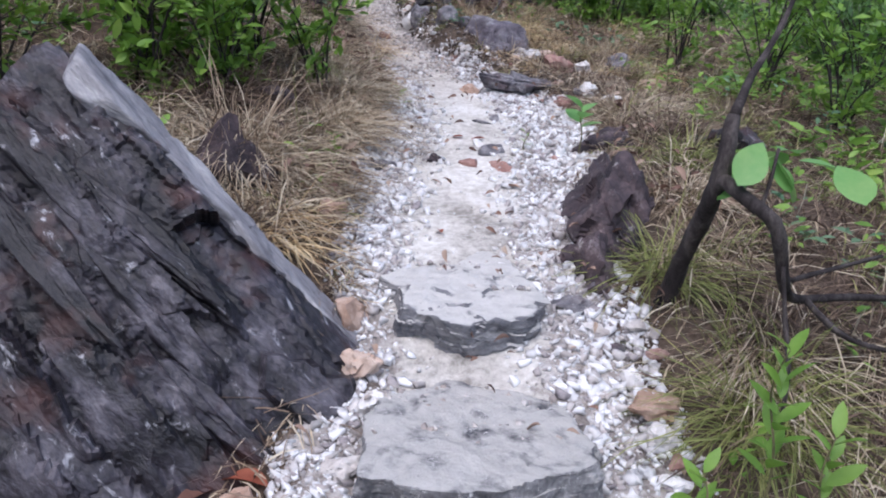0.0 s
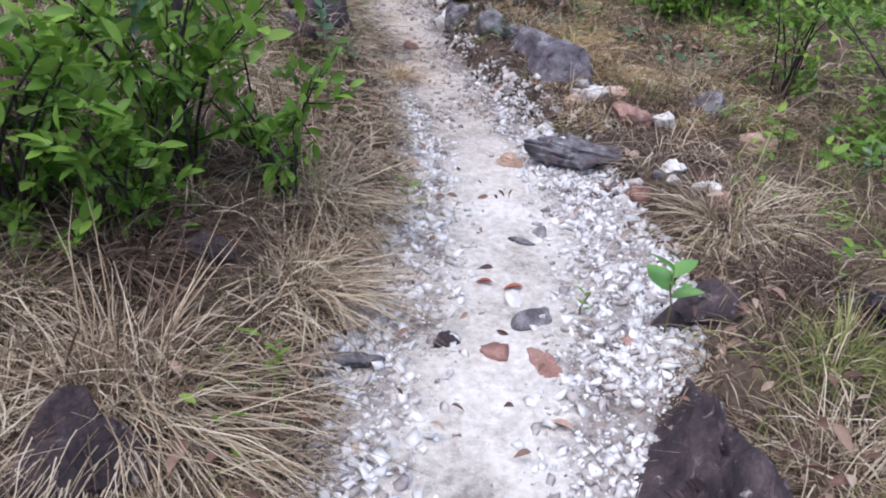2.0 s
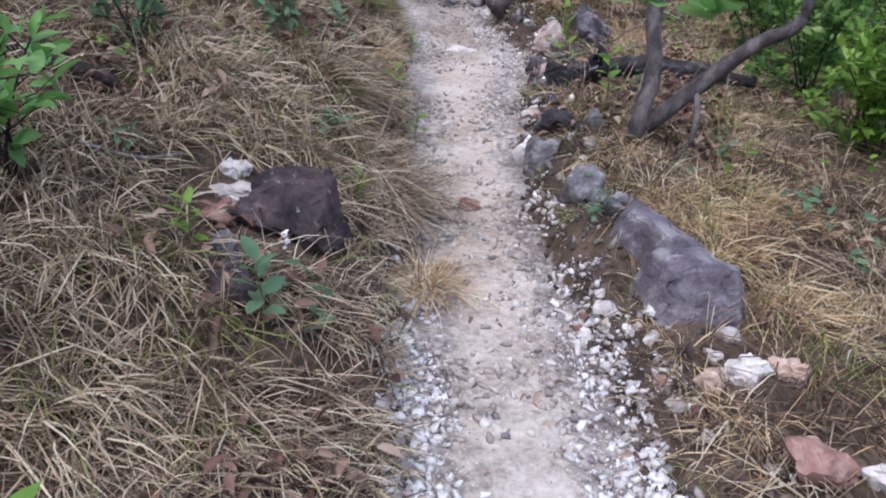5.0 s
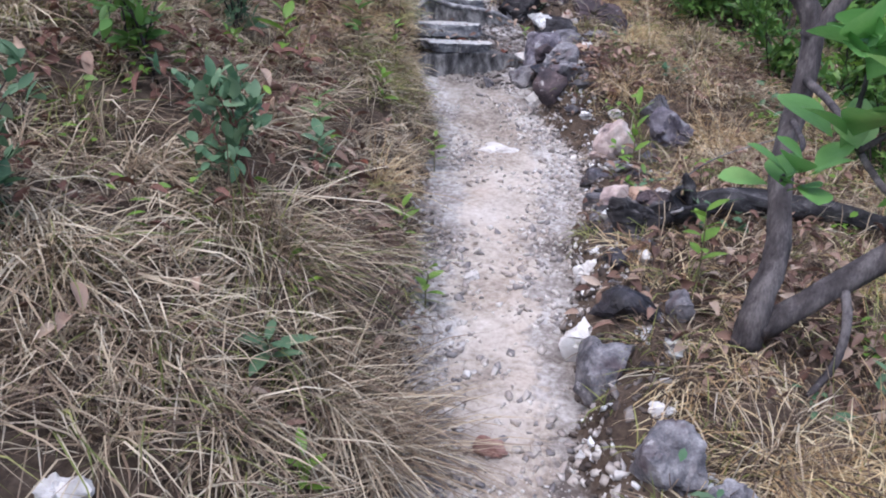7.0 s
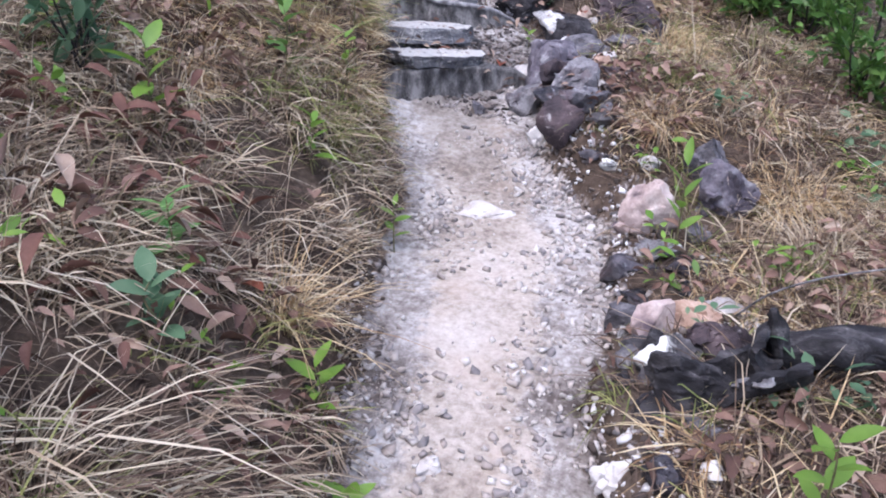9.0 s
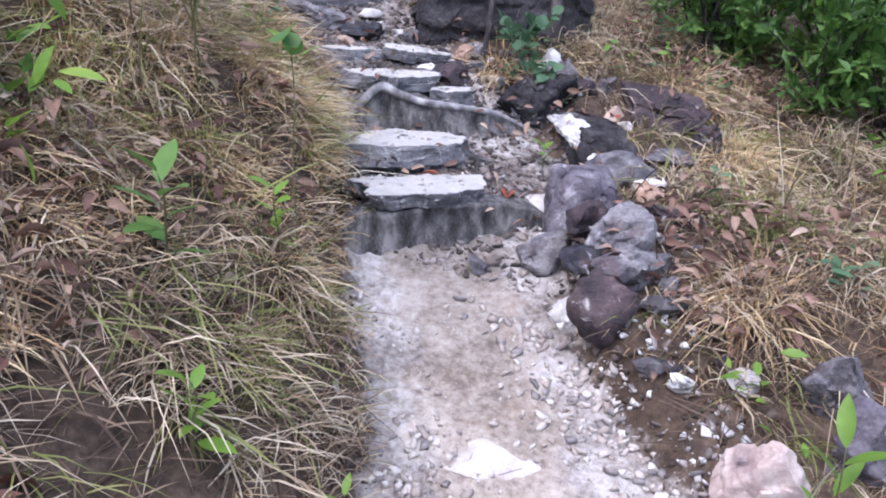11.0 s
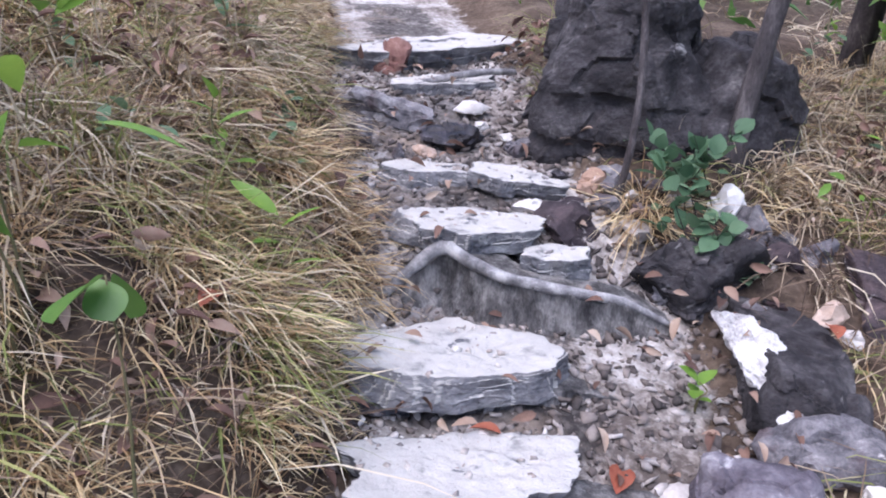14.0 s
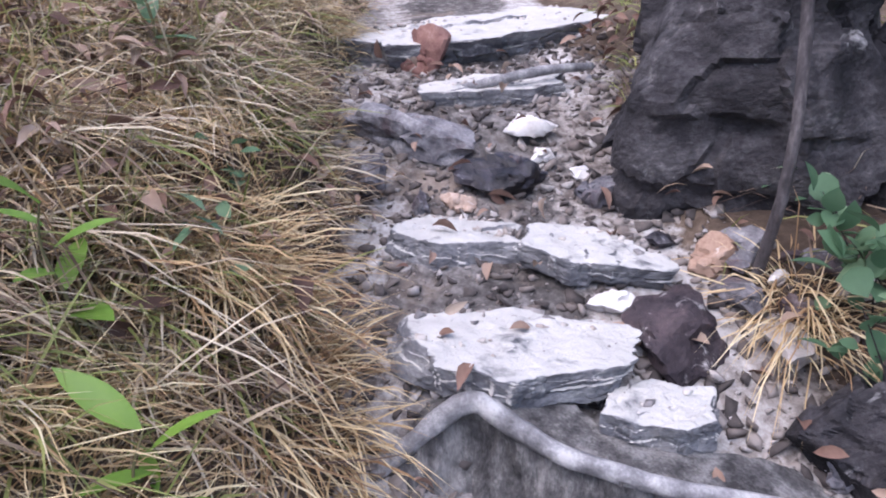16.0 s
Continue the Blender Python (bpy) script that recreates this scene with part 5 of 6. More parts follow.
litter("leaf_litter", "brown dead leaves strewn over the banks", LITTER, 401, 60000, (-3.6, 2.8, 0.2, 12.6),
       lambda x, y, o, r: (o > 0.0) & (o < 2.0) & (patch(x, y, 0.5, 41) + 0.5 * np.where(left(x, y), np.interp(y, [4.5, 6, 9, 12], [-0.5, 0.1, 0.35, 0.2]), np.interp(y, [4.5, 6, 9, 12], [-0.7, -0.3, -0.25, 0.1])) > r * 0.9), 0.03, 0.075)
litter("leaf_litter", "brown leaf scraps between the steps", LITTER, 402, 620, (-3.0, -0.4, 10.2, 12.2), lambda x, y, o, r: (o < 0.2) & ((r < 0.5) | ((x > -1.5) & (y > 10.7))), 0.025, 0.07)
BROWNLEAF = material("brown_dead_leaf", [(0.0, (0.07, 0.03, 0.025)), (0.5, (0.16, 0.08, 0.06)), (0.85, (0.26, 0.15, 0.11)), (1.0, (0.36, 0.25, 0.18))], 0.05, rand=0.6, roughness=0.7, bump=0.3, bump_size=0.004, glow_through=0.1)
litter("leaf_litter", "curled red-brown leaves caught in the bank's grass", BROWNLEAF, 404, 5200, (-3.0, -0.4, 6.2, 12.0),
       lambda x, y, o, r: left(x, y) & (o > 0.02) & (o < 1.3) & (patch(x, y, 0.35, 43) * np.interp(y, [6.2, 7.5, 8.8, 10, 12], [0.4, 1.0, 0.9, 0.35, 0.2]) > 0.25 + r * 0.6), 0.05, 0.10, 0.2)
litter("leaf_litter", "dark brown leaves caught in the bank's grass", LITTER, 405, 5200, (-3.0, -0.4, 6.2, 12.0),
       lambda x, y, o, r: left(x, y) & (o > 0.02) & (o < 1.3) & (patch(x, y, 0.35, 44) * np.interp(y, [6.2, 7.5, 8.8, 10, 12], [0.4, 1.0, 0.9, 0.5, 0.3]) > 0.25 + r * 0.6), 0.05, 0.10, 0.2)
litter("leaf_litter", "a few leaf scraps on the gravel", LITTER, 403, 220, (-0.6, 1.0, 1.0, 6), lambda x, y, o, r: o < 0.1, 0.02, 0.05)


def weeds(name, label, mat, seed, count, area, keep, small, large, width):
    """Low green leaves in small rosettes through the grass."""
    rng = np.random.RandomState(seed)
    x, y = scatter(count, area, rng)
    ok = keep(x, y, ground_at(x, y, GOUT), rng.uniform(0, 1, count)) & free(x, y)
    x, y = np.repeat(x[ok], 9), np.repeat(y[ok], 9)
    n = len(x)
    x, y = x + rng.normal(0, 0.04, n), y + rng.normal(0, 0.04, n)
    tv, tf = leaf_shape(width, 0.12, 0.25, 0.45, 2)
    a = rng.uniform(0, 2 * np.pi, n)
    d = np.stack([np.cos(a), np.sin(a), rng.normal(0.35, 0.35, n)], -1)
    m = frames(d, rng, tumble=0.35) * rng.uniform(small, large, n)[:, None, None]
    v, f = many(tv, tf, m, np.stack([x, y, ground_at(x, y) + rng.uniform(0.03, 0.17, n)], -1))
    return tagged(new(name, mesh_of(name, v, f, mat)), label, "weeds", kind="stuff")


weeds("low_weeds", "small green weeds growing through dry grass", LEAF, 421, 700, (-3.8, 4.0, 0.3, 13.5), lambda x, y, o, r: (o > 0.12) & (o < 3) & (patch(x, y, 0.8, 61) > 0.0), 0.03, 0.075, 0.4)
weeds("low_weeds", "grey-green weeds growing through dry grass", BLUELEAF, 422, 420, (-3.8, 3.0, 0.3, 13.5), lambda x, y, o, r: (o > 0.12) & (o < 2.4) & (patch(x, y, 0.7, 62) > 0.1), 0.03, 0.08, 0.45)
weeds("slope_weeds", "dense green weeds on the slope below the path", LEAF, 423, 1500, (1.2, 7.0, 1.5, 15), lambda x, y, o, r: (o > 1.1) & (patch(x, y, 0.9, 63) + np.clip(o - 1.5, 0, 1.5) > 0.0), 0.05, 0.11, 0.42)


def dead_leaf(label, x, y, size, turn, mat=REDLEAF, lift=0.015, seed=0):
    v, f = leaf_shape(0.5, 0.3, 0.25, 0.5, 5)
    o = new("dead_leaf", mesh_of("dead_leaf", v * size - np.array((0, size / 2, 0)), f, mat))
    o.matrix_world = pose(x, y, float(ground_at(x, y)) + lift, 8, 10, turn)
    return tagged(o, label, "leaf", "fallen leaves on the path")


dead_leaf("red dead leaf in gravel", -0.02, 1.36, 0.10, 80, lift=0.03)
dead_leaf("pinkish dead leaf on white grit", 0.02, 2.72, 0.05, 10)
dead_leaf("brown dead leaf at the outcrop's foot", -0.52, 1.42, 0.12, 40, LITTER, 0.04)
dead_leaf("reddish dead leaf at the outcrop's foot", -0.60, 1.36, 0.10, 100, lift=0.04)
dead_leaf("brown curled leaf at the outcrop's foot", -0.62, 1.55, 0.12, 20, LITTER, 0.05)
for k, (x, y, turn, mat) in enumerate(((-0.50, 1.50, 15, BROWNLEAF), (-0.56, 1.60, 130, BROWNLEAF), (-0.44, 1.62, 70, REDLEAF), (-0.66, 1.46, 60, REDLEAF), (-0.40, 1.52, 160, BROWNLEAF), (-0.72, 1.38, 95, BROWNLEAF))):
    dead_leaf("curled brown leaf at the outcrop's foot" if mat == BROWNLEAF else "reddish leaf at the outcrop's foot", x, y, 0.11 + 0.012 * (k % 3), turn, mat, 0.03 + 0.01 * (k % 2))
dead_leaf("reddish leaf on the gravel", 0.32, 3.20, 0.07, 60, TANROCK)
dead_leaf("brown leaf on the gravel", 0.20, 3.85, 0.07, 95, REDLEAF)
dead_leaf("brown leaf on the gravel", 0.10, 3.88, 0.06, 80, REDLEAF)
dead_leaf("red leaf standing between the steps", -1.32, 10.55, 0.12, 10, lift=0.03)
dead_leaf("red leaf on the step", -1.62, 10.46, 0.08, 95, lift=0.05)
dead_leaf("bright red leaf by the lichened rock", -0.98, 11.12, 0.10, 20, lift=0.12)
dead_leaf("orange leaf in the golden grass", -2.02, 10.05, 0.09, 20, lift=0.12)
dead_leaf("red leaf on the leafy bank", -1.35, 7.98, 0.09, 70, lift=0.1)
dead_leaf("brown leaf on the leafy bank", -1.45, 8.55, 0.10, 30, LITTER, 0.12)


# ---- plants ----
REDWOOD = material("reddish_stem", [(0.2, (0.10, 0.05, 0.04)), (0.8, (0.22, 0.12, 0.09))], 0.05, roughness=0.7, bump=0.2)

def sapling(name, label, x, y, height, leaves, leaf, mat, seed, lean=(0, 0), width=0.4, first=0.35, category="plant", pair=1.0, tilt=0.35, ground=None, radius=0.004, stem=STEM):
    """A thin stem with single leaves set round it: each leaf a part of its own."""
    rng = np.random.RandomState(seed)
    z = float(ground_at(x, y)) if ground is None else ground
    e = thing(name, (x, y, z), label, category)
    top = np.array((lean[0], lean[1], height))
    line = [np.zeros(3) - (0, 0, 0.03), top * 0.4 + rng.normal(0, 0.01, 3), top * 0.75 + rng.normal(0, 0.012, 3), top]
    v, f = tube(line, [radius, radius * 0.8, radius * 0.6, radius * 0.3], 6)
    part("stem", mesh_of("stem", v, f, stem), e)
    tv, tf = leaf_shape(width, 0.12, 0.18, 0.42, 5)
    me = mesh_of("leaf", tv * leaf, tf, mat)
    for k in range(leaves):
        s = first + (1 - first) * k / max(leaves - 1, 1)
        a = k * 2.4 + rng.uniform(-0.4, 0.4)
        d = np.array([[math.cos(a), math.sin(a), tilt + 0.5 * s * s + rng.normal(0, 0.15)]])
        m3 = frames(d, rng, tumble=0.2)[0]
        o = part("leaf", me, e)
        m4 = Matrix(m3.tolist()).to_4x4() @ Matrix.Scale(float(rng.uniform(0.65, 1.15)), 4)
        o.matrix_local = Matrix.Translation(Vector(top * s)) @ m4
    return e


def shrub(name, label, x, y, height, spread, stems, leaves, leaf, mat, seed, wood=DARKBARK, width=0.4, lean=(0, 0), low=0.25, category="shrub", radius=0.008, rows=2):
    """Branching stems, each with twigs, under a loose open crown of leaves."""
    rng = np.random.RandomState(seed)
    z = float(ground_at(x, y))
    e = thing(name, (x, y, z), label, category)
    tips = []
    for k in range(stems):
        a = rng.uniform(0, 2 * np.pi)
        r = spread * math.sqrt(rng.uniform(0.05, 1))
        top = np.array((math.cos(a) * r + lean[0], math.sin(a) * r + lean[1], height * rng.uniform(0.6, 1.05)))
        root = np.array((rng.normal(0, 0.04), rng.normal(0, 0.04), -0.04))
        mid = root * 0.4 + top * np.array((0.35, 0.35, 0.55)) + rng.normal(0, 0.03 * height, 3)
        wood_pile = Pile()
        wood_pile.add(*tube([root, mid, top], [radius, radius * 0.65, radius * 0.25], 4, seed + k, steps=3))
        for j in range(5):
            s = rng.uniform(low, 0.95)
            at = mid + (top - mid) * (2 * s - 1) if s > 0.5 else root + (mid - root) * (2 * s)
            tw = at + rng.normal(0, 1, 3) * np.array((1, 1, 0.6)) * height * 0.16 + (0, 0, height * 0.08)
            wood_pile.add(*tube([at, (at + tw) / 2 + rng.normal(0, 0.01, 3), tw], [radius * 0.4, radius * 0.3, radius * 0.12], 3, seed + j, steps=1))
            tips.append((at, tw))
        tips.append((mid, top))
        part("stem", wood_pile.mesh("stem", wood), e)
    pick = rng.randint(0, len(tips), leaves)
    a, b = np.array([t[0] for t in tips])[pick], np.array([t[1] for t in tips])[pick]
    s = rng.uniform(0.15, 1.05, (leaves, 1))
    p = a + (b - a) * s + rng.normal(0, 0.012, (leaves, 3))
    d = (b - a) / (np.linalg.norm(b - a, axis=1)[:, None] + 1e-9) + rng.normal(0, 0.75, (leaves, 3)) + (0, 0, 0.25)
    tv, tf = leaf_shape(width, 0.12, 0.2, 0.45, rows)
    m = frames(d, rng, tumble=0.45) * (leaf * rng.uniform(0.55, 1.2, leaves))[:, None, None]
    v, f = many(tv, tf, m, p)
    part("foliage", mesh_of("foliage", v, f, mat), e)
    return e


# leafy shrub over the bank, past the outcrop
shrub("leafy_shrub", "bright green leafy shrub above dry grass", -0.98, 3.95, 0.84, 0.46, 12, 900, 0.082, LEAF, 501, width=0.42, rows=4, lean=(0.05, -0.12), low=0.02)
shrub("leafy_shrub", "dense bright green shrub on the bank", -1.28, 3.55, 0.78, 0.46, 12, 900, 0.080, LEAF, 502, width=0.42, rows=4, lean=(0.05, -0.05), low=0.02)
shrub("leafy_shrub", "low bright green shrub hanging over dead grass", -1.02, 3.62, 0.46, 0.34, 8, 420, 0.075, LEAF, 514, width=0.42, rows=4, low=0.02)
shrub("leafy_shrub", "small green shrub beside the path", -0.62, 3.98, 0.55, 0.22, 6, 200, 0.075, LEAF, 503, width=0.45, rows=4)
shrub("leafy_shrub", "green shrub at the outcrop's back", -1.75, 3.1, 0.75, 0.5, 10, 650, 0.07, LEAF, 504, width=0.42, rows=4)
sapling("broadleaf_seedling", "pale grey-green seedling among the shrub", -0.95, 3.72, 0.72, 8, 0.11, BLUELEAF, 505, width=0.45, first=0.75)
sapling("green_seedling", "small fern-like seedling at the gravel edge", -0.42, 3.16, 0.16, 10, 0.06, LEAF, 506, first=0.2)
sapling("green_seedling", "yellow-green seedling on the gravel", -0.22, 4.40, 0.12, 5, 0.08, LEAF, 507, first=0.3)
sapling("green_seedling", "round-leaved green seedling on a stone", 0.66, 3.62, 0.18, 5, 0.10, BIGLEAF, 508, width=0.7, first=0.5, ground=0.78)
sapling("green_seedling", "tiny seedling in the gravel", 0.42, 3.72, 0.08, 5, 0.04, LEAF, 509, first=0.3)
# right side at the first steps
sapling("green_sapling", "upright bright green sapling in grass", 0.74, 1.46, 0.46, 18, 0.095, LEAF, 511, width=0.36, first=0.3, tilt=0.8)
sapling("green_sapling", "short bright green sapling in grass", 0.84, 1.40, 0.30, 12, 0.085, LEAF, 512, width=0.36, first=0.3, tilt=0.8)
sapling("green_sapling", "low leafy sapling beside the gravel", 0.58, 1.40, 0.22, 9, 0.085, LEAF, 513, width=0.4, first=0.3, tilt=0.6)


def branch_thing(name, label, runs, mat, category="branch", sides=8, knots=0.12, seed=0):
    base = runs[0][0][0]
    e = thing(name, base, label, category)
    for k, (line, radii) in enumerate(runs):
        v, f = tube(line, radii, sides, seed + k, knots)
        part("limb", mesh_of("limb", v - np.array(base), f, mat), e)
    return e


def add_leaves(e, at, count, leaf, mat, seed, width=0.62, spread=0.05, tilt=0.5, toward=(0, 0, 0)):
    """A rosette of broad leaves, each a part, at a twig's end."""
    rng = np.random.RandomState(seed)
    tv, tf = leaf_shape(width, 0.10, 0.15, 1.0, 8, 0.6)
    me = mesh_of("leaf", tv * leaf, tf, mat)
    for k in range(count):
        a = k * 2.4 + rng.uniform(-0.3, 0.3)
        d = np.array([[math.cos(a) + toward[0], math.sin(a) + toward[1], tilt + toward[2] + rng.normal(0, 0.3)]])
        m3 = frames(d, rng, tumble=0.25)[0]
        o = part("leaf", me, e)
        p = Vector(at) - e.location + Vector(rng.normal(0, spread, 3))
        o.matrix_local = Matrix.Translation(p) @ Matrix(m3.tolist()).to_4x4() @ Matrix.Scale(float(rng.uniform(0.7, 1.15)), 4)


fork = branch_thing("forked_branch", "dark crooked forked branch with a few broad leaves", [
    ([(0.70, 2.26, 0.50), (0.735, 2.19, 0.73), (0.725, 2.03, 0.92), (0.72, 1.94, 1.06), (0.745, 1.98, 1.20)], [0.032, 0.027, 0.025, 0.024, 0.018]),
    ([(0.745, 1.98, 1.20), (0.80, 2.05, 1.29), (0.90, 2.15, 1.42), (0.98, 2.2, 1.65)], [0.015, 0.010, 0.008, 0.004]),
    ([(0.72, 1.93, 1.05), (0.77, 1.87, 1.01), (0.832, 1.84, 0.963), (0.875, 1.86, 0.87), (0.91, 1.89, 0.78), (0.977, 1.95, 0.72), (1.15, 2.0, 0.71), (1.45, 2.08, 0.68)], [0.018, 0.018, 0.019, 0.017, 0.015, 0.013, 0.011, 0.007]),
    ([(0.88, 1.86, 0.86), (0.885, 1.80, 0.72), (0.90, 1.76, 0.58), (0.88, 1.72, 0.40)], [0.006, 0.006, 0.006, 0.005]),
    ([(1.00, 1.96, 0.72), (1.10, 1.88, 0.64), (1.3, 1.86, 0.60)], [0.010, 0.008, 0.006]),
    ([(0.91, 1.89, 0.79), (1.0, 1.93, 0.80), (1.2, 1.98, 0.84)], [0.009, 0.007, 0.005]),
    ([(0.80, 1.86, 0.99), (0.83, 1.90, 1.05), (0.85, 1.93, 1.13)], [0.006, 0.005, 0.004])], DARKBARK, sides=8, seed=5)
add_leaves(fork, (0.845, 1.94, 1.11), 9, 0.15, BIGLEAF, 521, width=0.55, tilt=-0.35, spread=0.035)
# broadleaf tree on the shoulder
tree = branch_thing("broadleaf_tree", "crooked grey-barked tree with broad rounded leaves", [
    ([(0.25, 7.42, 1.25), (0.27, 7.42, 1.42), (0.30, 7.48, 1.60), (0.27, 7.55, 1.85), (0.30, 7.62, 2.10), (0.28, 7.65, 2.30), (0.14, 7.66, 2.46), (0.05, 7.7, 2.8)], [0.052, 0.046, 0.040, 0.036, 0.034, 0.034, 0.028, 0.02]),
    ([(0.28, 7.42, 1.32), (0.46, 7.44, 1.48), (0.72, 7.46, 1.72), (0.90, 7.45, 1.83), (0.95, 7.47, 1.98), (1.10, 7.5, 2.25)], [0.044, 0.040, 0.036, 0.030, 0.026, 0.018]),
    ([(0.28, 7.63, 2.22), (0.40, 7.66, 2.40), (0.5, 7.7, 2.7)], [0.028, 0.022, 0.014]),
    ([(0.50, 7.44, 1.52), (0.52, 7.36, 1.42), (0.50, 7.30, 1.30), (0.43, 7.22, 1.22)], [0.016, 0.015, 0.013, 0.009]),
    ([(0.28, 7.58, 1.98), (0.27, 7.2, 2.0), (0.230, 7.025, 2.006), (0.189, 6.85, 1.993)], [0.010, 0.008, 0.006, 0.004]),
    ([(0.30, 7.62, 2.10), (0.33, 7.2, 2.10), (0.37, 6.75, 2.04), (0.425, 6.28, 2.04)], [0.014, 0.010, 0.008, 0.005]),
    ([(0.34, 7.0, 2.08), (0.33, 6.92, 2.18), (0.332, 6.9, 2.30)], [0.008, 0.006, 0.004]),
    ([(0.35, 6.9, 2.07), (0.40, 6.82, 2.15), (0.446, 6.75, 2.23)], [0.008, 0.006, 0.004])], BARK, "tree", 9, 0.10, 9)
for k, (at, count, size) in enumerate((((0.225, 6.88, 1.993), 11, 0.108), ((0.425, 6.28, 2.03), 11, 0.14), ((0.332, 6.90, 2.29), 10, 0.16), ((0.446, 6.75, 2.22), 12, 0.16), ((0.323, 6.90, 2.10), 7, 0.15),
                                       ((0.50, 7.70, 2.72), 12, 0.145), ((0.05, 7.70, 2.82), 12, 0.145), ((1.10, 7.50, 2.28), 12, 0.145))):
    add_leaves(tree, at, count, size, BIGLEAF, 531 + k, width=0.72, spread=0.022, tilt=0.65, toward=(0, -0.15, 0))

# burnt log
log = branch_thing("burnt_log", "charred broken log lying on the path's shoulder", [
    ([(0.02, 8.40, 1.36), (0.12, 8.42, 1.40), (0.34, 8.50, 1.40), (0.62, 8.60, 1.36), (0.95, 8.70, 1.30)], [0.04, 0.058, 0.052, 0.045, 0.03]),
    ([(0.04, 8.38, 1.38), (0.03, 8.36, 1.46), (0.00, 8.37, 1.54)], [0.035, 0.026, 0.010])], CHAR, "log", 14, 0.42, 12)


def bark_curl(label, at, turn, length, radius, arc, mat, seed):
    """A curled piece of split wood, open along one side, with thick ragged edges."""
    u = np.linspace(-1, 1, 22)
    a = np.linspace(-arc, arc, 20)
    uu, aa = np.meshgrid(u, a, indexing="ij")
    sheets = []
    for r in (radius, radius * 0.74):
        q = np.stack([uu * length / 2 * (1 + 0.16 * np.sin(aa * 3.1 + seed)), r * np.sin(aa), -r * np.cos(aa)], -1).reshape(-1, 3)
        sheets.append(q + 0.14 * radius * np.column_stack([noise3(q, radius * 0.5, seed + k) for k in range(3)]))
    n, m = uu.shape
    idx = np.arange(n * m).reshape(n, m)
    quad = lambda g: np.stack([g[:-1, :-1], g[:-1, 1:], g[1:, 1:], g[1:, :-1]], -1).reshape(-1, 4)
    rim = np.concatenate([idx[0], idx[1:, -1], idx[-1, -2::-1], idx[-2:0:-1, 0]])
    nxt = np.roll(rim, -1)
    f = np.concatenate([quad(idx), quad(idx)[:, ::-1] + n * m, np.stack([rim, rim + n * m, nxt + n * m, nxt], -1)])
    o = new("charred_wood", mesh_of("charred_wood", np.concatenate(sheets), f, mat, crease=40))
    o.matrix_world = pose(*at, *turn)
    return tagged(o, label, "charred wood")


bark_curl("charred hollow piece of wood with a pale broken rim", (-0.02, 8.27, 1.42), (-10, -6, 35), 0.24, 0.085, 1.7, CHAR, 3)
bark_curl("curled strip of charred bark with ashy edges", (0.02, 8.32, 1.45), (60, 10, 80), 0.20, 0.055, 1.5, CHAR, 5)
bark_curl("pale split strip of half-burnt wood", (-0.05, 8.20, 1.42), (20, -35, -60), 0.18, 0.03, 0.9, ROOT, 8)
rock("charred_wood", "charred chunk of split wood with ashy edges", -0.19, 8.22, 0.27, 0.15, 0.20, CHAR, 155, 12, (0, 8), 0.15, level=5, layers=0.008, layer_dir=(0, 0.5, 1), period=0.03, category="charred wood", chip=0.04)
rock("charred_wood", "small charred chunk of wood", -0.28, 8.42, 0.16, 0.10, 0.10, CHAR, 156, 60, (0, 20), 0.2, category="charred wood")
rock("rock", "purple-grey stone behind the charred wood", -0.12, 8.46, 0.24, 0.14, 0.20, PURPLE, 157, -10, (0, 4), 0.2, level=5)
rock("rock", "white quartz stone beside the charred wood", -0.24, 8.36, 0.14, 0.09, 0.13, LICHEN, 258, 10, (0, 4), 0.2, level=4)
litter("leaf_litter", "long pale curled leaves fallen below the burnt log", LITTER, 406, 420, (-0.3, 0.75, 7.2, 8.15), lambda x, y, o, r: (o > 0.05) & (r < 0.5), 0.045, 0.09, 0.06)
sapling("broadleaf_seedling", "green and yellow seedling beside the burnt log", 0.08, 7.74, 0.32, 9, 0.10, LEAF, 541, width=0.4, first=0.4)
sapling("broadleaf_seedling", "tall narrow green seedling by the stones", -0.27, 9.20, 0.36, 7, 0.12, LEAF, 542, width=0.34, first=0.3, tilt=0.9)
branch_thing("bare_twig", "thin pale bare twig arching over leaves", [([(-0.05, 8.75, 1.30), (0.02, 8.62, 1.46), (0.15, 8.5, 1.60), (0.35, 8.4, 1.72)], [0.004, 0.0035, 0.003, 0.002])], ROOT, sides=5, knots=0)
# left bank, middle part
shrub("blue_green_sapling", "blue-green sapling with a reddish stem on the bank", -1.36, 7.10, 0.50, 0.16, 4, 170, 0.07, BLUELEAF, 551, REDWOOD, width=0.5, rows=4, low=0.55)
sapling("fern_seedling", "blue-green fern-like seedling in dry grass", -1.02, 6.56, 0.14, 8, 0.13, BLUELEAF, 552, width=0.34, first=0.6, tilt=0.1)
sapling("green_seedling", "small bright green seedling at the bank's edge", -0.94, 7.66, 0.16, 6, 0.10, LEAF, 553, first=0.4)
sapling("broadleaf_seedling", "grey-green seedling on the leafy bank", -1.33, 7.56, 0.18, 10, 0.09, BLUELEAF, 554, width=0.5)
sapling("broadleaf_seedling", "green seedling on the leafy bank", -1.45, 7.80, 0.24, 9, 0.11, BIGLEAF, 555, width=0.42)
sapling("green_seedling", "green seedling on the bank", -1.11, 7.86, 0.18, 7, 0.10, LEAF, 556)
sapling("green_seedling", "pale green seedling among dead leaves", -0.74, 5.28, 0.24, 10, 0.09, BLUELEAF, 557, width=0.5)
sapling("green_seedling", "green seedling in dry grass", -1.02, 5.42, 0.18, 8, 0.08, LEAF, 558)
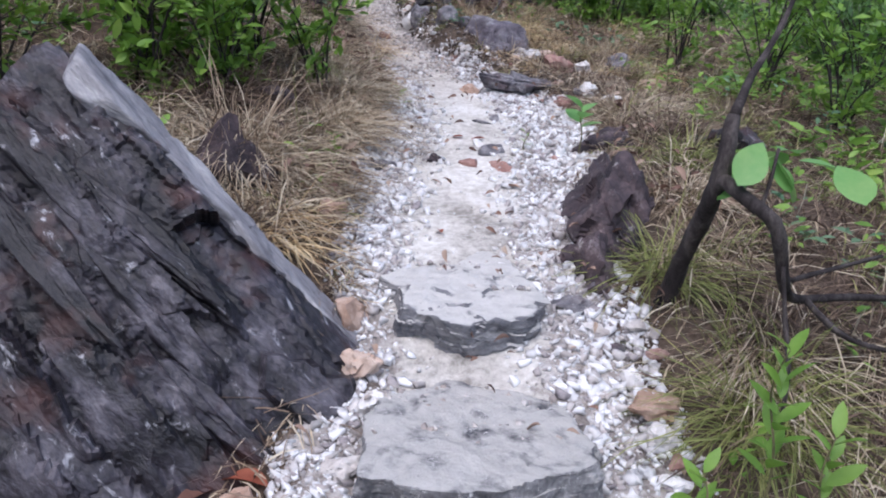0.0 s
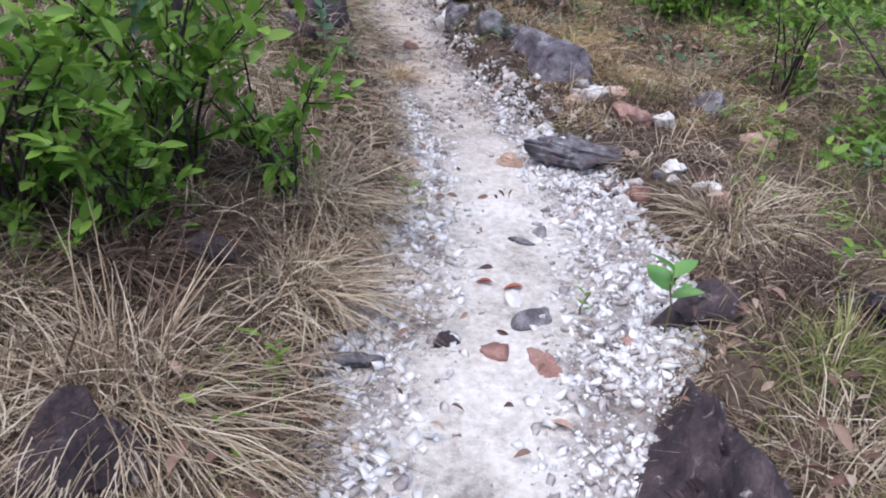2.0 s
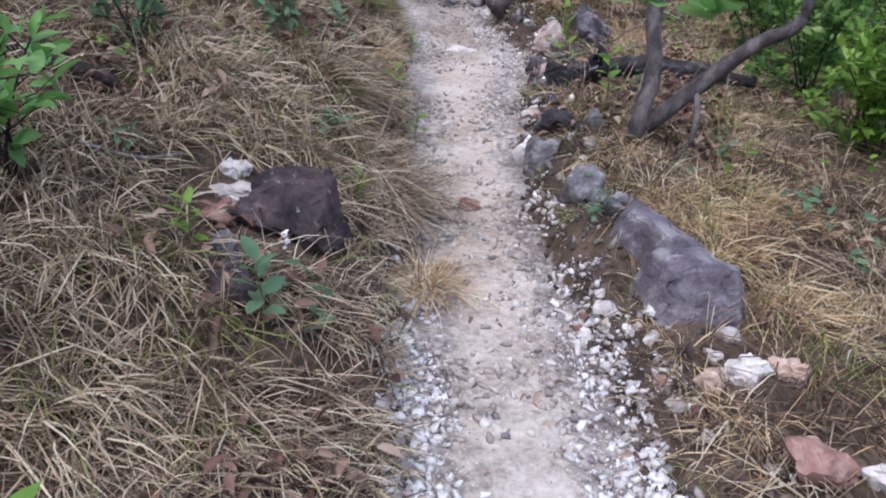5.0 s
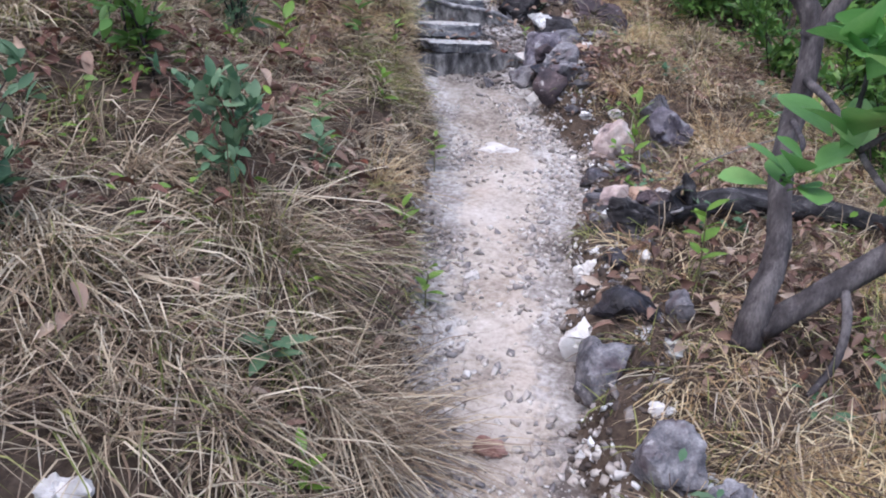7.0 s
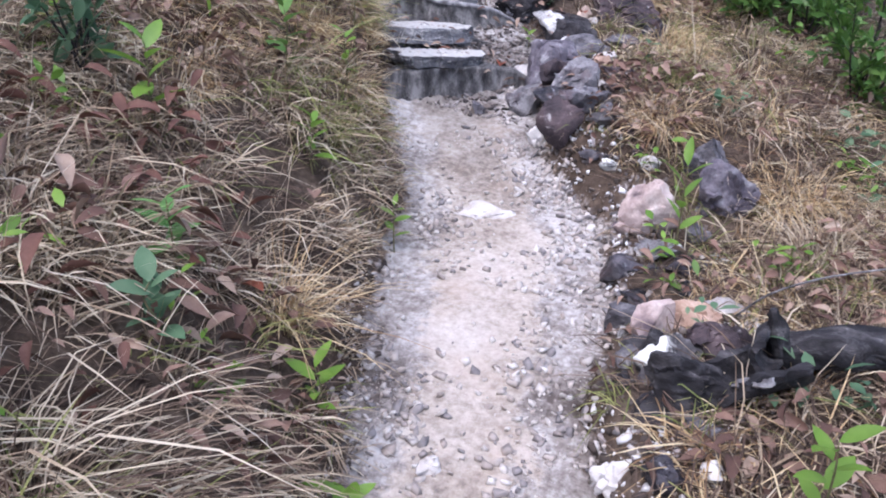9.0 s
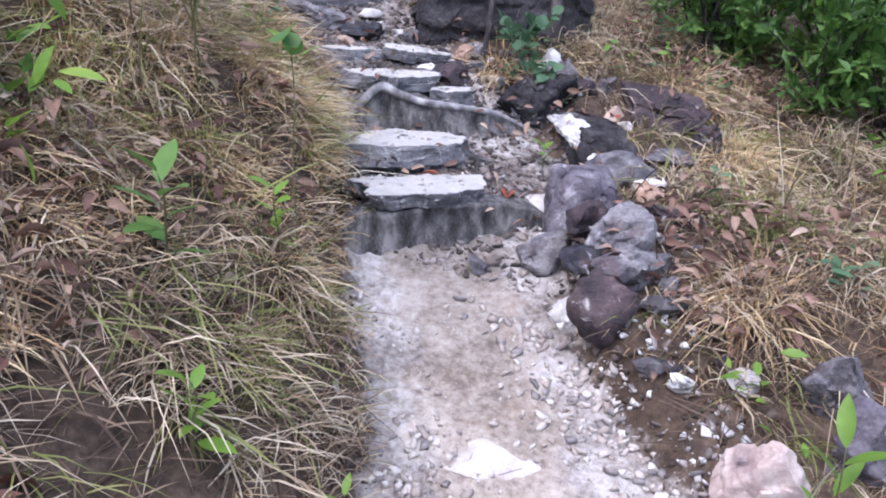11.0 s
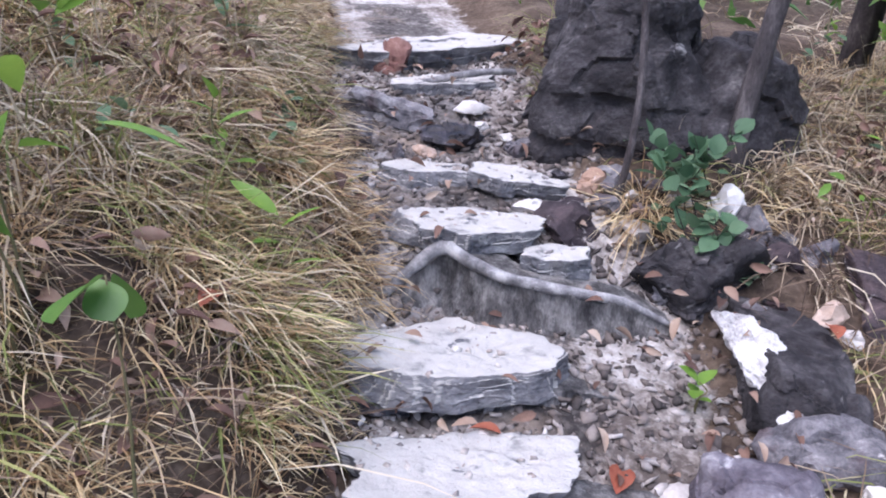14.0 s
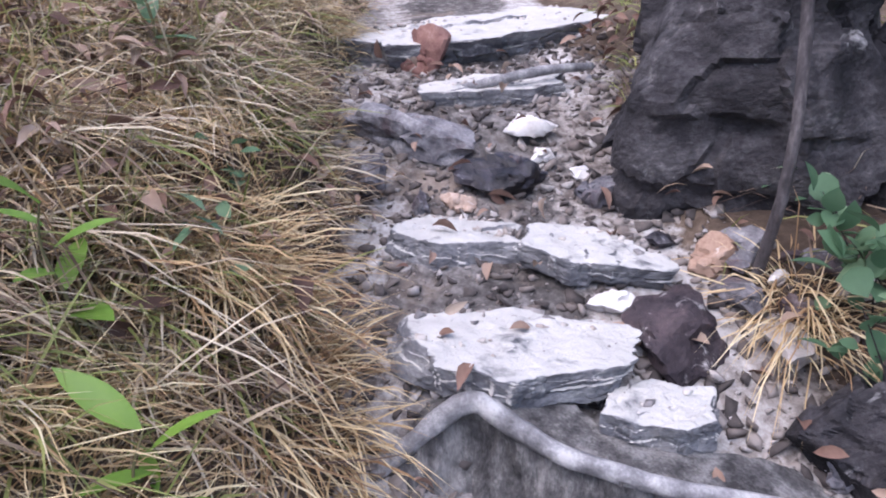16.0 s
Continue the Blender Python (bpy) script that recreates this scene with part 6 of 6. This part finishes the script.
sapling("green_seedling", "yellow-green seedling on the bank", -0.82, 6.35, 0.15, 7, 0.07, LEAF, 559)
shrub("leafy_shrub", "green shrub on the upper bank", -1.55, 5.35, 0.62, 0.25, 5, 130, 0.09, BIGLEAF, 560, width=0.5, rows=4)
sapling("green_seedling", "long-leaved seedling on the upper bank", -1.85, 8.3, 0.30, 8, 0.13, LEAF, 561)
sapling("green_seedling", "slender seedling on the leafy bank", -1.55, 8.75, 0.22, 8, 0.10, LEAF, 562)
sapling("green_seedling", "green seedling beside the trail", -1.32, 8.95, 0.20, 7, 0.08, LEAF, 563)
branch_thing("fallen_branch", "dark fallen branch lying on the bank", [
    ([(-1.62, 6.04, 1.70), (-1.72, 6.02, 1.76), (-1.86, 5.95, 1.80), (-2.2, 5.9, 1.95)], [0.018, 0.03, 0.03, 0.022])], DARKBARK, "branch", 8, 0.15, 31)
# left bank of the stairway
pairing = sapling("broadleaf_seedling", "thin stem carrying a pair of dark green leaves", -1.785, 9.67, 2.36 - float(ground_at(-1.785, 9.67)), 0, 0.1, DEEPLEAF, 571, radius=0.004)
add_leaves(pairing, (-1.785, 9.67, 2.36), 3, 0.095, DEEPLEAF, 572, width=0.85, spread=0.012, tilt=-0.5, toward=(0.5, -0.5, 0))
sapling("green_seedling", "bright green seedling in golden grass", -2.36, 10.42, 0.26, 6, 0.12, LEAF, 573, width=0.36)
sapling("green_seedling", "tall pale green seedling in golden grass", -2.90, 11.00, 0.40, 9, 0.12, BLUELEAF, 574, width=0.36, first=0.3)
sapling("green_seedling", "green seedling at the steps' bank", -2.12, 10.36, 0.2, 5, 0.12, LEAF, 575, width=0.3)
sapling("green_seedling", "green seedling in the grass bank", -1.74, 9.45, 0.24, 8, 0.09, LEAF, 576)
shrub("yellow_green_sapling", "yellow-green sapling on the upper bank", -2.15, 9.75, 0.85, 0.16, 3, 40, 0.12, LEAF, 577, STEM, width=0.34, rows=4, low=0.6, radius=0.004)
sapling("broadleaf_seedling", "long-leaved seedling in the grass bank", -1.80, 9.05, 0.30, 8, 0.15, DEEPLEAF, 578, width=0.34)
shrub("bank_shrub", "loose green shrub on the upper bank", -2.30, 9.05, 0.62, 0.26, 6, 170, 0.10, LEAF, 591, width=0.38, rows=4, low=0.1, radius=0.006)
shrub("bank_shrub", "blue-green shrub on the upper bank", -2.10, 8.30, 0.55, 0.24, 6, 170, 0.085, BLUELEAF, 592, width=0.42, rows=4, low=0.1, radius=0.006)
shrub("bank_shrub", "deep green shrub on the upper bank", -2.00, 7.45, 0.60, 0.28, 6, 220, 0.08, DEEPLEAF, 593, width=0.42, rows=4, low=0.1, radius=0.006)
shrub("bank_shrub", "green shrub in golden grass", -2.75, 9.75, 0.60, 0.28, 6, 200, 0.09, LEAF, 594, width=0.4, rows=4, low=0.1, radius=0.006)
shrub("bank_shrub", "low green shrub on the grassy bank", -1.75, 6.35, 0.42, 0.24, 5, 150, 0.08, BLUELEAF, 595, width=0.42, rows=4, low=0.1, radius=0.005)
sapling("white_flower", "tiny white flowers on a thin stem", -0.80, 5.58, 0.16, 9, 0.022, PETAL, 596, width=0.9, first=0.6)
tussock("a few long arching green blades", 0.86, 6.0, 14, 0.55, 0.75, GREEN, 597, 0.05)
branch_thing("bare_twig", "pale dead twig lying on the bank", [([(-1.50, 5.62, float(ground_at(-1.50, 5.62)) + 0.05), (-1.36, 5.70, float(ground_at(-1.36, 5.70)) + 0.07), (-1.25, 5.80, float(ground_at(-1.25, 5.80)) + 0.08)], [0.007, 0.006, 0.004])], ROOT, sides=6, knots=0.1)
# right of the stairway
shrub("creeping_vine", "pale green vine at the boulder's foot", -1.47, 11.50, 0.34, 0.14, 5, 80, 0.065, BLUELEAF, 581, width=0.8, rows=4, low=0.2, radius=0.003)
shrub("creeping_vine", "green vine over dead leaves", -1.36, 11.30, 0.26, 0.14, 5, 70, 0.06, BLUELEAF, 582, width=0.8, rows=4, low=0.2, radius=0.003)
sapling("green_seedling", "tiny green seedling by the root", -1.24, 10.86, 0.08, 5, 0.06, LEAF, 583, width=0.7)
ROOT_LINE = [(-2.15, 10.74, 1.79), (-2.06, 10.82, 1.90), (-1.99, 10.88, 1.962), (-1.91, 10.89, 1.938), (-1.80, 10.90, 1.908), (-1.64, 10.945, 1.886), (-1.50, 11.03, 1.855), (-1.38, 11.09, 1.79)]
branch_thing("tree_root", "grey exposed tree root bowed across the steps", [
    (ROOT_LINE, [0.014, 0.020, 0.022, 0.019, 0.017, 0.016, 0.014, 0.008])], ROOT, "root", 10, 0.16, 15)
branch_thing("tree_root", "thin grey root along the upper slab", [
    ([(-2.80, 11.86, 2.20), (-2.62, 11.92, 2.25), (-2.50, 12.05, 2.27), (-2.42, 12.2, 2.26)], [0.012, 0.016, 0.016, 0.012])], ROOT, "root", 8, 0.12, 16)


def earth_riser(label, line, foot, seed, reach=0.05):
    """A bare earth face that drops from a line to a foot height in front of it."""
    p = np.asarray(line, float)
    t = np.linspace(0, len(p) - 1, 70)
    top = np.column_stack([np.interp(t, np.arange(len(p)), p[:, k]) for k in range(3)])
    run = np.gradient(top[:, :2], axis=0)
    run /= np.linalg.norm(run, axis=1)[:, None]
    front = np.column_stack([run[:, 1], -run[:, 0]])
    rows = []
    for k in range(22):
        s = k / 15
        q = top.copy()
        if s <= 1:
            q[:, 2] = top[:, 2] + (foot - top[:, 2]) * s
            q[:, :2] += front * (reach * s ** 1.4 - 0.012 * math.sin(math.pi * s))
        else:
            q[:, 2] = foot - 0.03
            q[:, :2] -= front * 0.10 * (s - 1) / 0.4
        rows.append(q)
    back = top.copy()
    back[:, :2] -= front * 0.12
    rows.insert(0, back)
    v = np.array(rows)
    n, m = v.shape[:2]
    flat = v.reshape(-1, 3)
    lump = 0.016 * noise3(flat, 0.09, seed) + 0.010 * noise3(flat * (1, 1, 0.4), 0.03, seed + 1) + 0.004 * noise3(flat, 0.012, seed + 2)
    flat = flat + np.column_stack([np.tile(front[:, 0], n), np.tile(front[:, 1], n), np.zeros(n * m)]) * lump[:, None]
    idx = np.arange(n * m).reshape(n, m)
    quads = np.stack([idx[:-1, :-1], idx[:-1, 1:], idx[1:, 1:], idx[1:, :-1]], -1).reshape(-1, 4)
    tagged(new("earth_riser", mesh_of("earth_riser", flat, quads, EARTH)), label, "earth bank")


EARTH = material("bare_earth", [(0.2, (0.04, 0.038, 0.04)), (0.5, (0.12, 0.115, 0.115)), (0.8, (0.28, 0.27, 0.265))], 0.08, stretch=(0.6, 0.6, 1.6), bump=1.0, bump_size=0.016)
earth_riser("dark earth riser held by a tree root", [(a + 0.006, b - 0.004, c - 0.002) for a, b, c in ROOT_LINE], 1.72, 61, 0.075)
earth_riser("grey earth riser under the first step", [(-1.80, 10.00, 1.62), (-1.72, 10.06, 1.675), (-1.53, 10.21, 1.678), (-1.33, 10.37, 1.67), (-1.22, 10.45, 1.64), (-1.10, 10.50, 1.58)], 1.44, 62, 0.045)
earth_riser("dark earth under the second step", [(-2.00, 10.40, 1.74), (-1.86, 10.42, 1.745), (-1.66, 10.56, 1.745), (-1.50, 10.70, 1.74), (-1.40, 10.80, 1.70)], 1.65, 63, 0.03)


# ---- trees and far growth ----
def slim_tree(label, x, y, height, girth, lean, leaves, mat, seed, wood=BARK, crown=1.2):
    rng = np.random.RandomState(seed)
    z = float(ground_at(x, y))
    e = thing("tree", (x, y, z), label, "tree")
    top = np.array((lean[0], lean[1], height))
    line = [np.array((0, 0, -0.1)), top * 0.12 + rng.normal(0, 0.02, 3), top * 0.4 + rng.normal(0, 0.05, 3), top * 0.7 + rng.normal(0, 0.07, 3), top]
    v, f = tube(line, [girth * 1.25, girth, girth * 0.85, girth * 0.6, girth * 0.2], 9, seed, 0.08)
    part("trunk", mesh_of("trunk", v, f, wood), e)
    ends = []
    for k in range(7):
        s = rng.uniform(0.45, 0.95)
        a = rng.uniform(0, 2 * np.pi)
        at = top * s
        end = at + np.array((math.cos(a), math.sin(a), rng.uniform(0.2, 0.7))) * crown * rng.uniform(0.6, 1.1)
        v, f = tube([at, (at + end) / 2 + rng.normal(0, 0.08, 3), end], [girth * 0.4, girth * 0.28, girth * 0.08], 6, seed + k, 0.08)
        part("limb", mesh_of("limb", v, f, wood), e)
        ends += [(at, end)]
    n = leaves
    pick = rng.randint(0, len(ends), n)
    a, b = np.array([q[0] for q in ends])[pick], np.array([q[1] for q in ends])[pick]
    clump = rng.normal(0, crown * 0.22, (len(ends) * 6, 3))
    p = a + (b - a) * rng.uniform(0.45, 1.1, (n, 1)) + clump[pick * 6 + rng.randint(0, 6, n)] + rng.normal(0, crown * 0.07, (n, 3))
    tv, tf = leaf_shape(0.45, 0.12, 0.2, 0.45, 1)
    m = frames(rng.normal(0, 1, (n, 3)), rng, tumble=0.6) * rng.uniform(0.05, 0.10, n)[:, None, None]
    v, f = many(tv, tf, m, p)
    part("crown", mesh_of("crown", v, f, mat), e)
    return e


slim_tree("grey leaning trunk beside the dark boulder", -1.42, 11.80, 4.2, 0.032, (0.5, 0.5), 900, DEEPLEAF, 601)
slim_tree("dark leaning trunk behind the steps", -1.22, 13.4, 4.5, 0.06, (0.9, 0.4), 900, DEEPLEAF, 602, DARKBARK)
slim_tree("thin grey trunk in front of the boulder", -1.72, 11.53, 2.8, 0.012, (0.12, 0.1), 200, LEAF, 603, crown=0.6)
slim_tree("dark trunk on the grassy hillside", -1.25, 4.75, 3.2, 0.05, (0.05, 0.3), 700, LEAF, 604, DARKBARK)
slim_tree("slim tree in the undergrowth", 1.5, 11.6, 4.0, 0.05, (0.3, 0.2), 1200, DEEPLEAF, 605, DARKBARK)
slim_tree("slim tree in the far undergrowth", 3.2, 10.0, 4.5, 0.06, (0.2, 0.1), 1300, LEAF, 606, DARKBARK)
slim_tree("slim tree beyond the steps", 0.3, 14.5, 4.5, 0.06, (0.4, 0.1), 1300, DEEPLEAF, 607, DARKBARK)
slim_tree("forked slim tree on the lower slope", 4.2, 8.0, 4.2, 0.07, (-0.3, 0.4), 1300, LEAF, 608, DARKBARK)
slim_tree("slim tree above the grassy bank", -3.6, 9.8, 4.2, 0.06, (0.3, 0.1), 1000, LEAF, 609, DARKBARK)
slim_tree("slim tree high on the hillside", -3.2, 6.6, 4.0, 0.06, (-0.2, 0.3), 1000, LEAF, 610, DARKBARK)
slim_tree("dark slim tree near the path's bank", -2.7, 9.6, 3.2, 0.025, (0.2, 0.2), 300, LEAF, 611, DARKBARK, 0.7)

FAR = np.random.RandomState(900)
# undergrowth to the right of the path
for k in range(64):
    yy = FAR.uniform(3.4, 15.5)
    xx = np.interp(yy, [3.4, 6, 9, 12, 15], [2.5, 2.0, 0.75, -0.25, -0.9]) + FAR.uniform(0.0, 1.0) ** 1.3 * 4.5
    hh = FAR.uniform(0.6, 1.3)
    shrub("undergrowth_shrub", "leafy green undergrowth shrub on the slope", xx, yy, hh, hh * 0.55, 7, int(FAR.uniform(800, 1100) * (0.5 if yy < 7 else 1.0)), 0.085,
          LEAF if FAR.uniform() < (0.75 if yy < 8 else 0.35) else DEEPLEAF, 910 + k, width=0.42, radius=0.008, rows=1, low=0.0)
for k in range(18):
    yy = FAR.uniform(12.3, 15.5)
    xx = -0.62 - 0.12 * (yy - 12) + FAR.uniform(0, 1.4)
    hh = FAR.uniform(0.8, 1.5)
    shrub("undergrowth_shrub", "tall green undergrowth shrub beyond the steps", xx, yy, hh, hh * 0.5, 7, 900, 0.085, LEAF if k % 3 == 0 else DEEPLEAF, 1010 + k, width=0.42, radius=0.008, rows=1, low=0.0)
for k in range(26):
    yy = FAR.uniform(1.0, 15.0)
    xx = np.interp(yy, [1, 6, 9, 12, 15], [-2.6, -2.6, -3.0, -4.2, -6.0]) - FAR.uniform(0, 1) * 3.0
    hh = FAR.uniform(0.5, 1.1)
    shrub("hillside_shrub", "leafy green shrub on the grassy hillside", xx, yy, hh, hh * 0.5, 6, 600, 0.08, LEAF if FAR.uniform() < 0.6 else DEEPLEAF, 970 + k, width=0.42, radius=0.008, rows=1, low=0.0)


def far_woods():
    """Distant leafy growth that closes the slope all round."""
    rng = np.random.RandomState(990)
    pile = Pile()
    tv, tf = leaf_shape(0.5, 0.12, 0.2, 0.45, 1)
    n = 26000
    a = rng.uniform(0, 2 * np.pi, n)
    r = 9 + 22 * rng.uniform(0, 1, n) ** 1.5
    cx, cy = 0.0 + r * np.cos(a), 7.0 + r * np.sin(a)
    bx, by = cx + rng.normal(0, 0.4, n), cy + rng.normal(0, 0.4, n)
    h = (0.25 + 2.6 * np.abs(value_noise(cx, cy, 1.7, 51))) * rng.uniform(0, 1, n) ** 0.7
    m = frames(rng.normal(0, 1, (n, 3)), rng, tumble=0.6) * rng.uniform(0.16, 0.34, n)[:, None, None]
    v, f = many(tv, tf, m, np.stack([bx, by, ground_at(bx, by) + h], -1))
    pile.add(v, f)
    tagged(new("far_woods", pile.mesh("far_woods", DEEPLEAF)), "distant dense green bushes closing the slope", "woodland", kind="stuff")


far_woods()
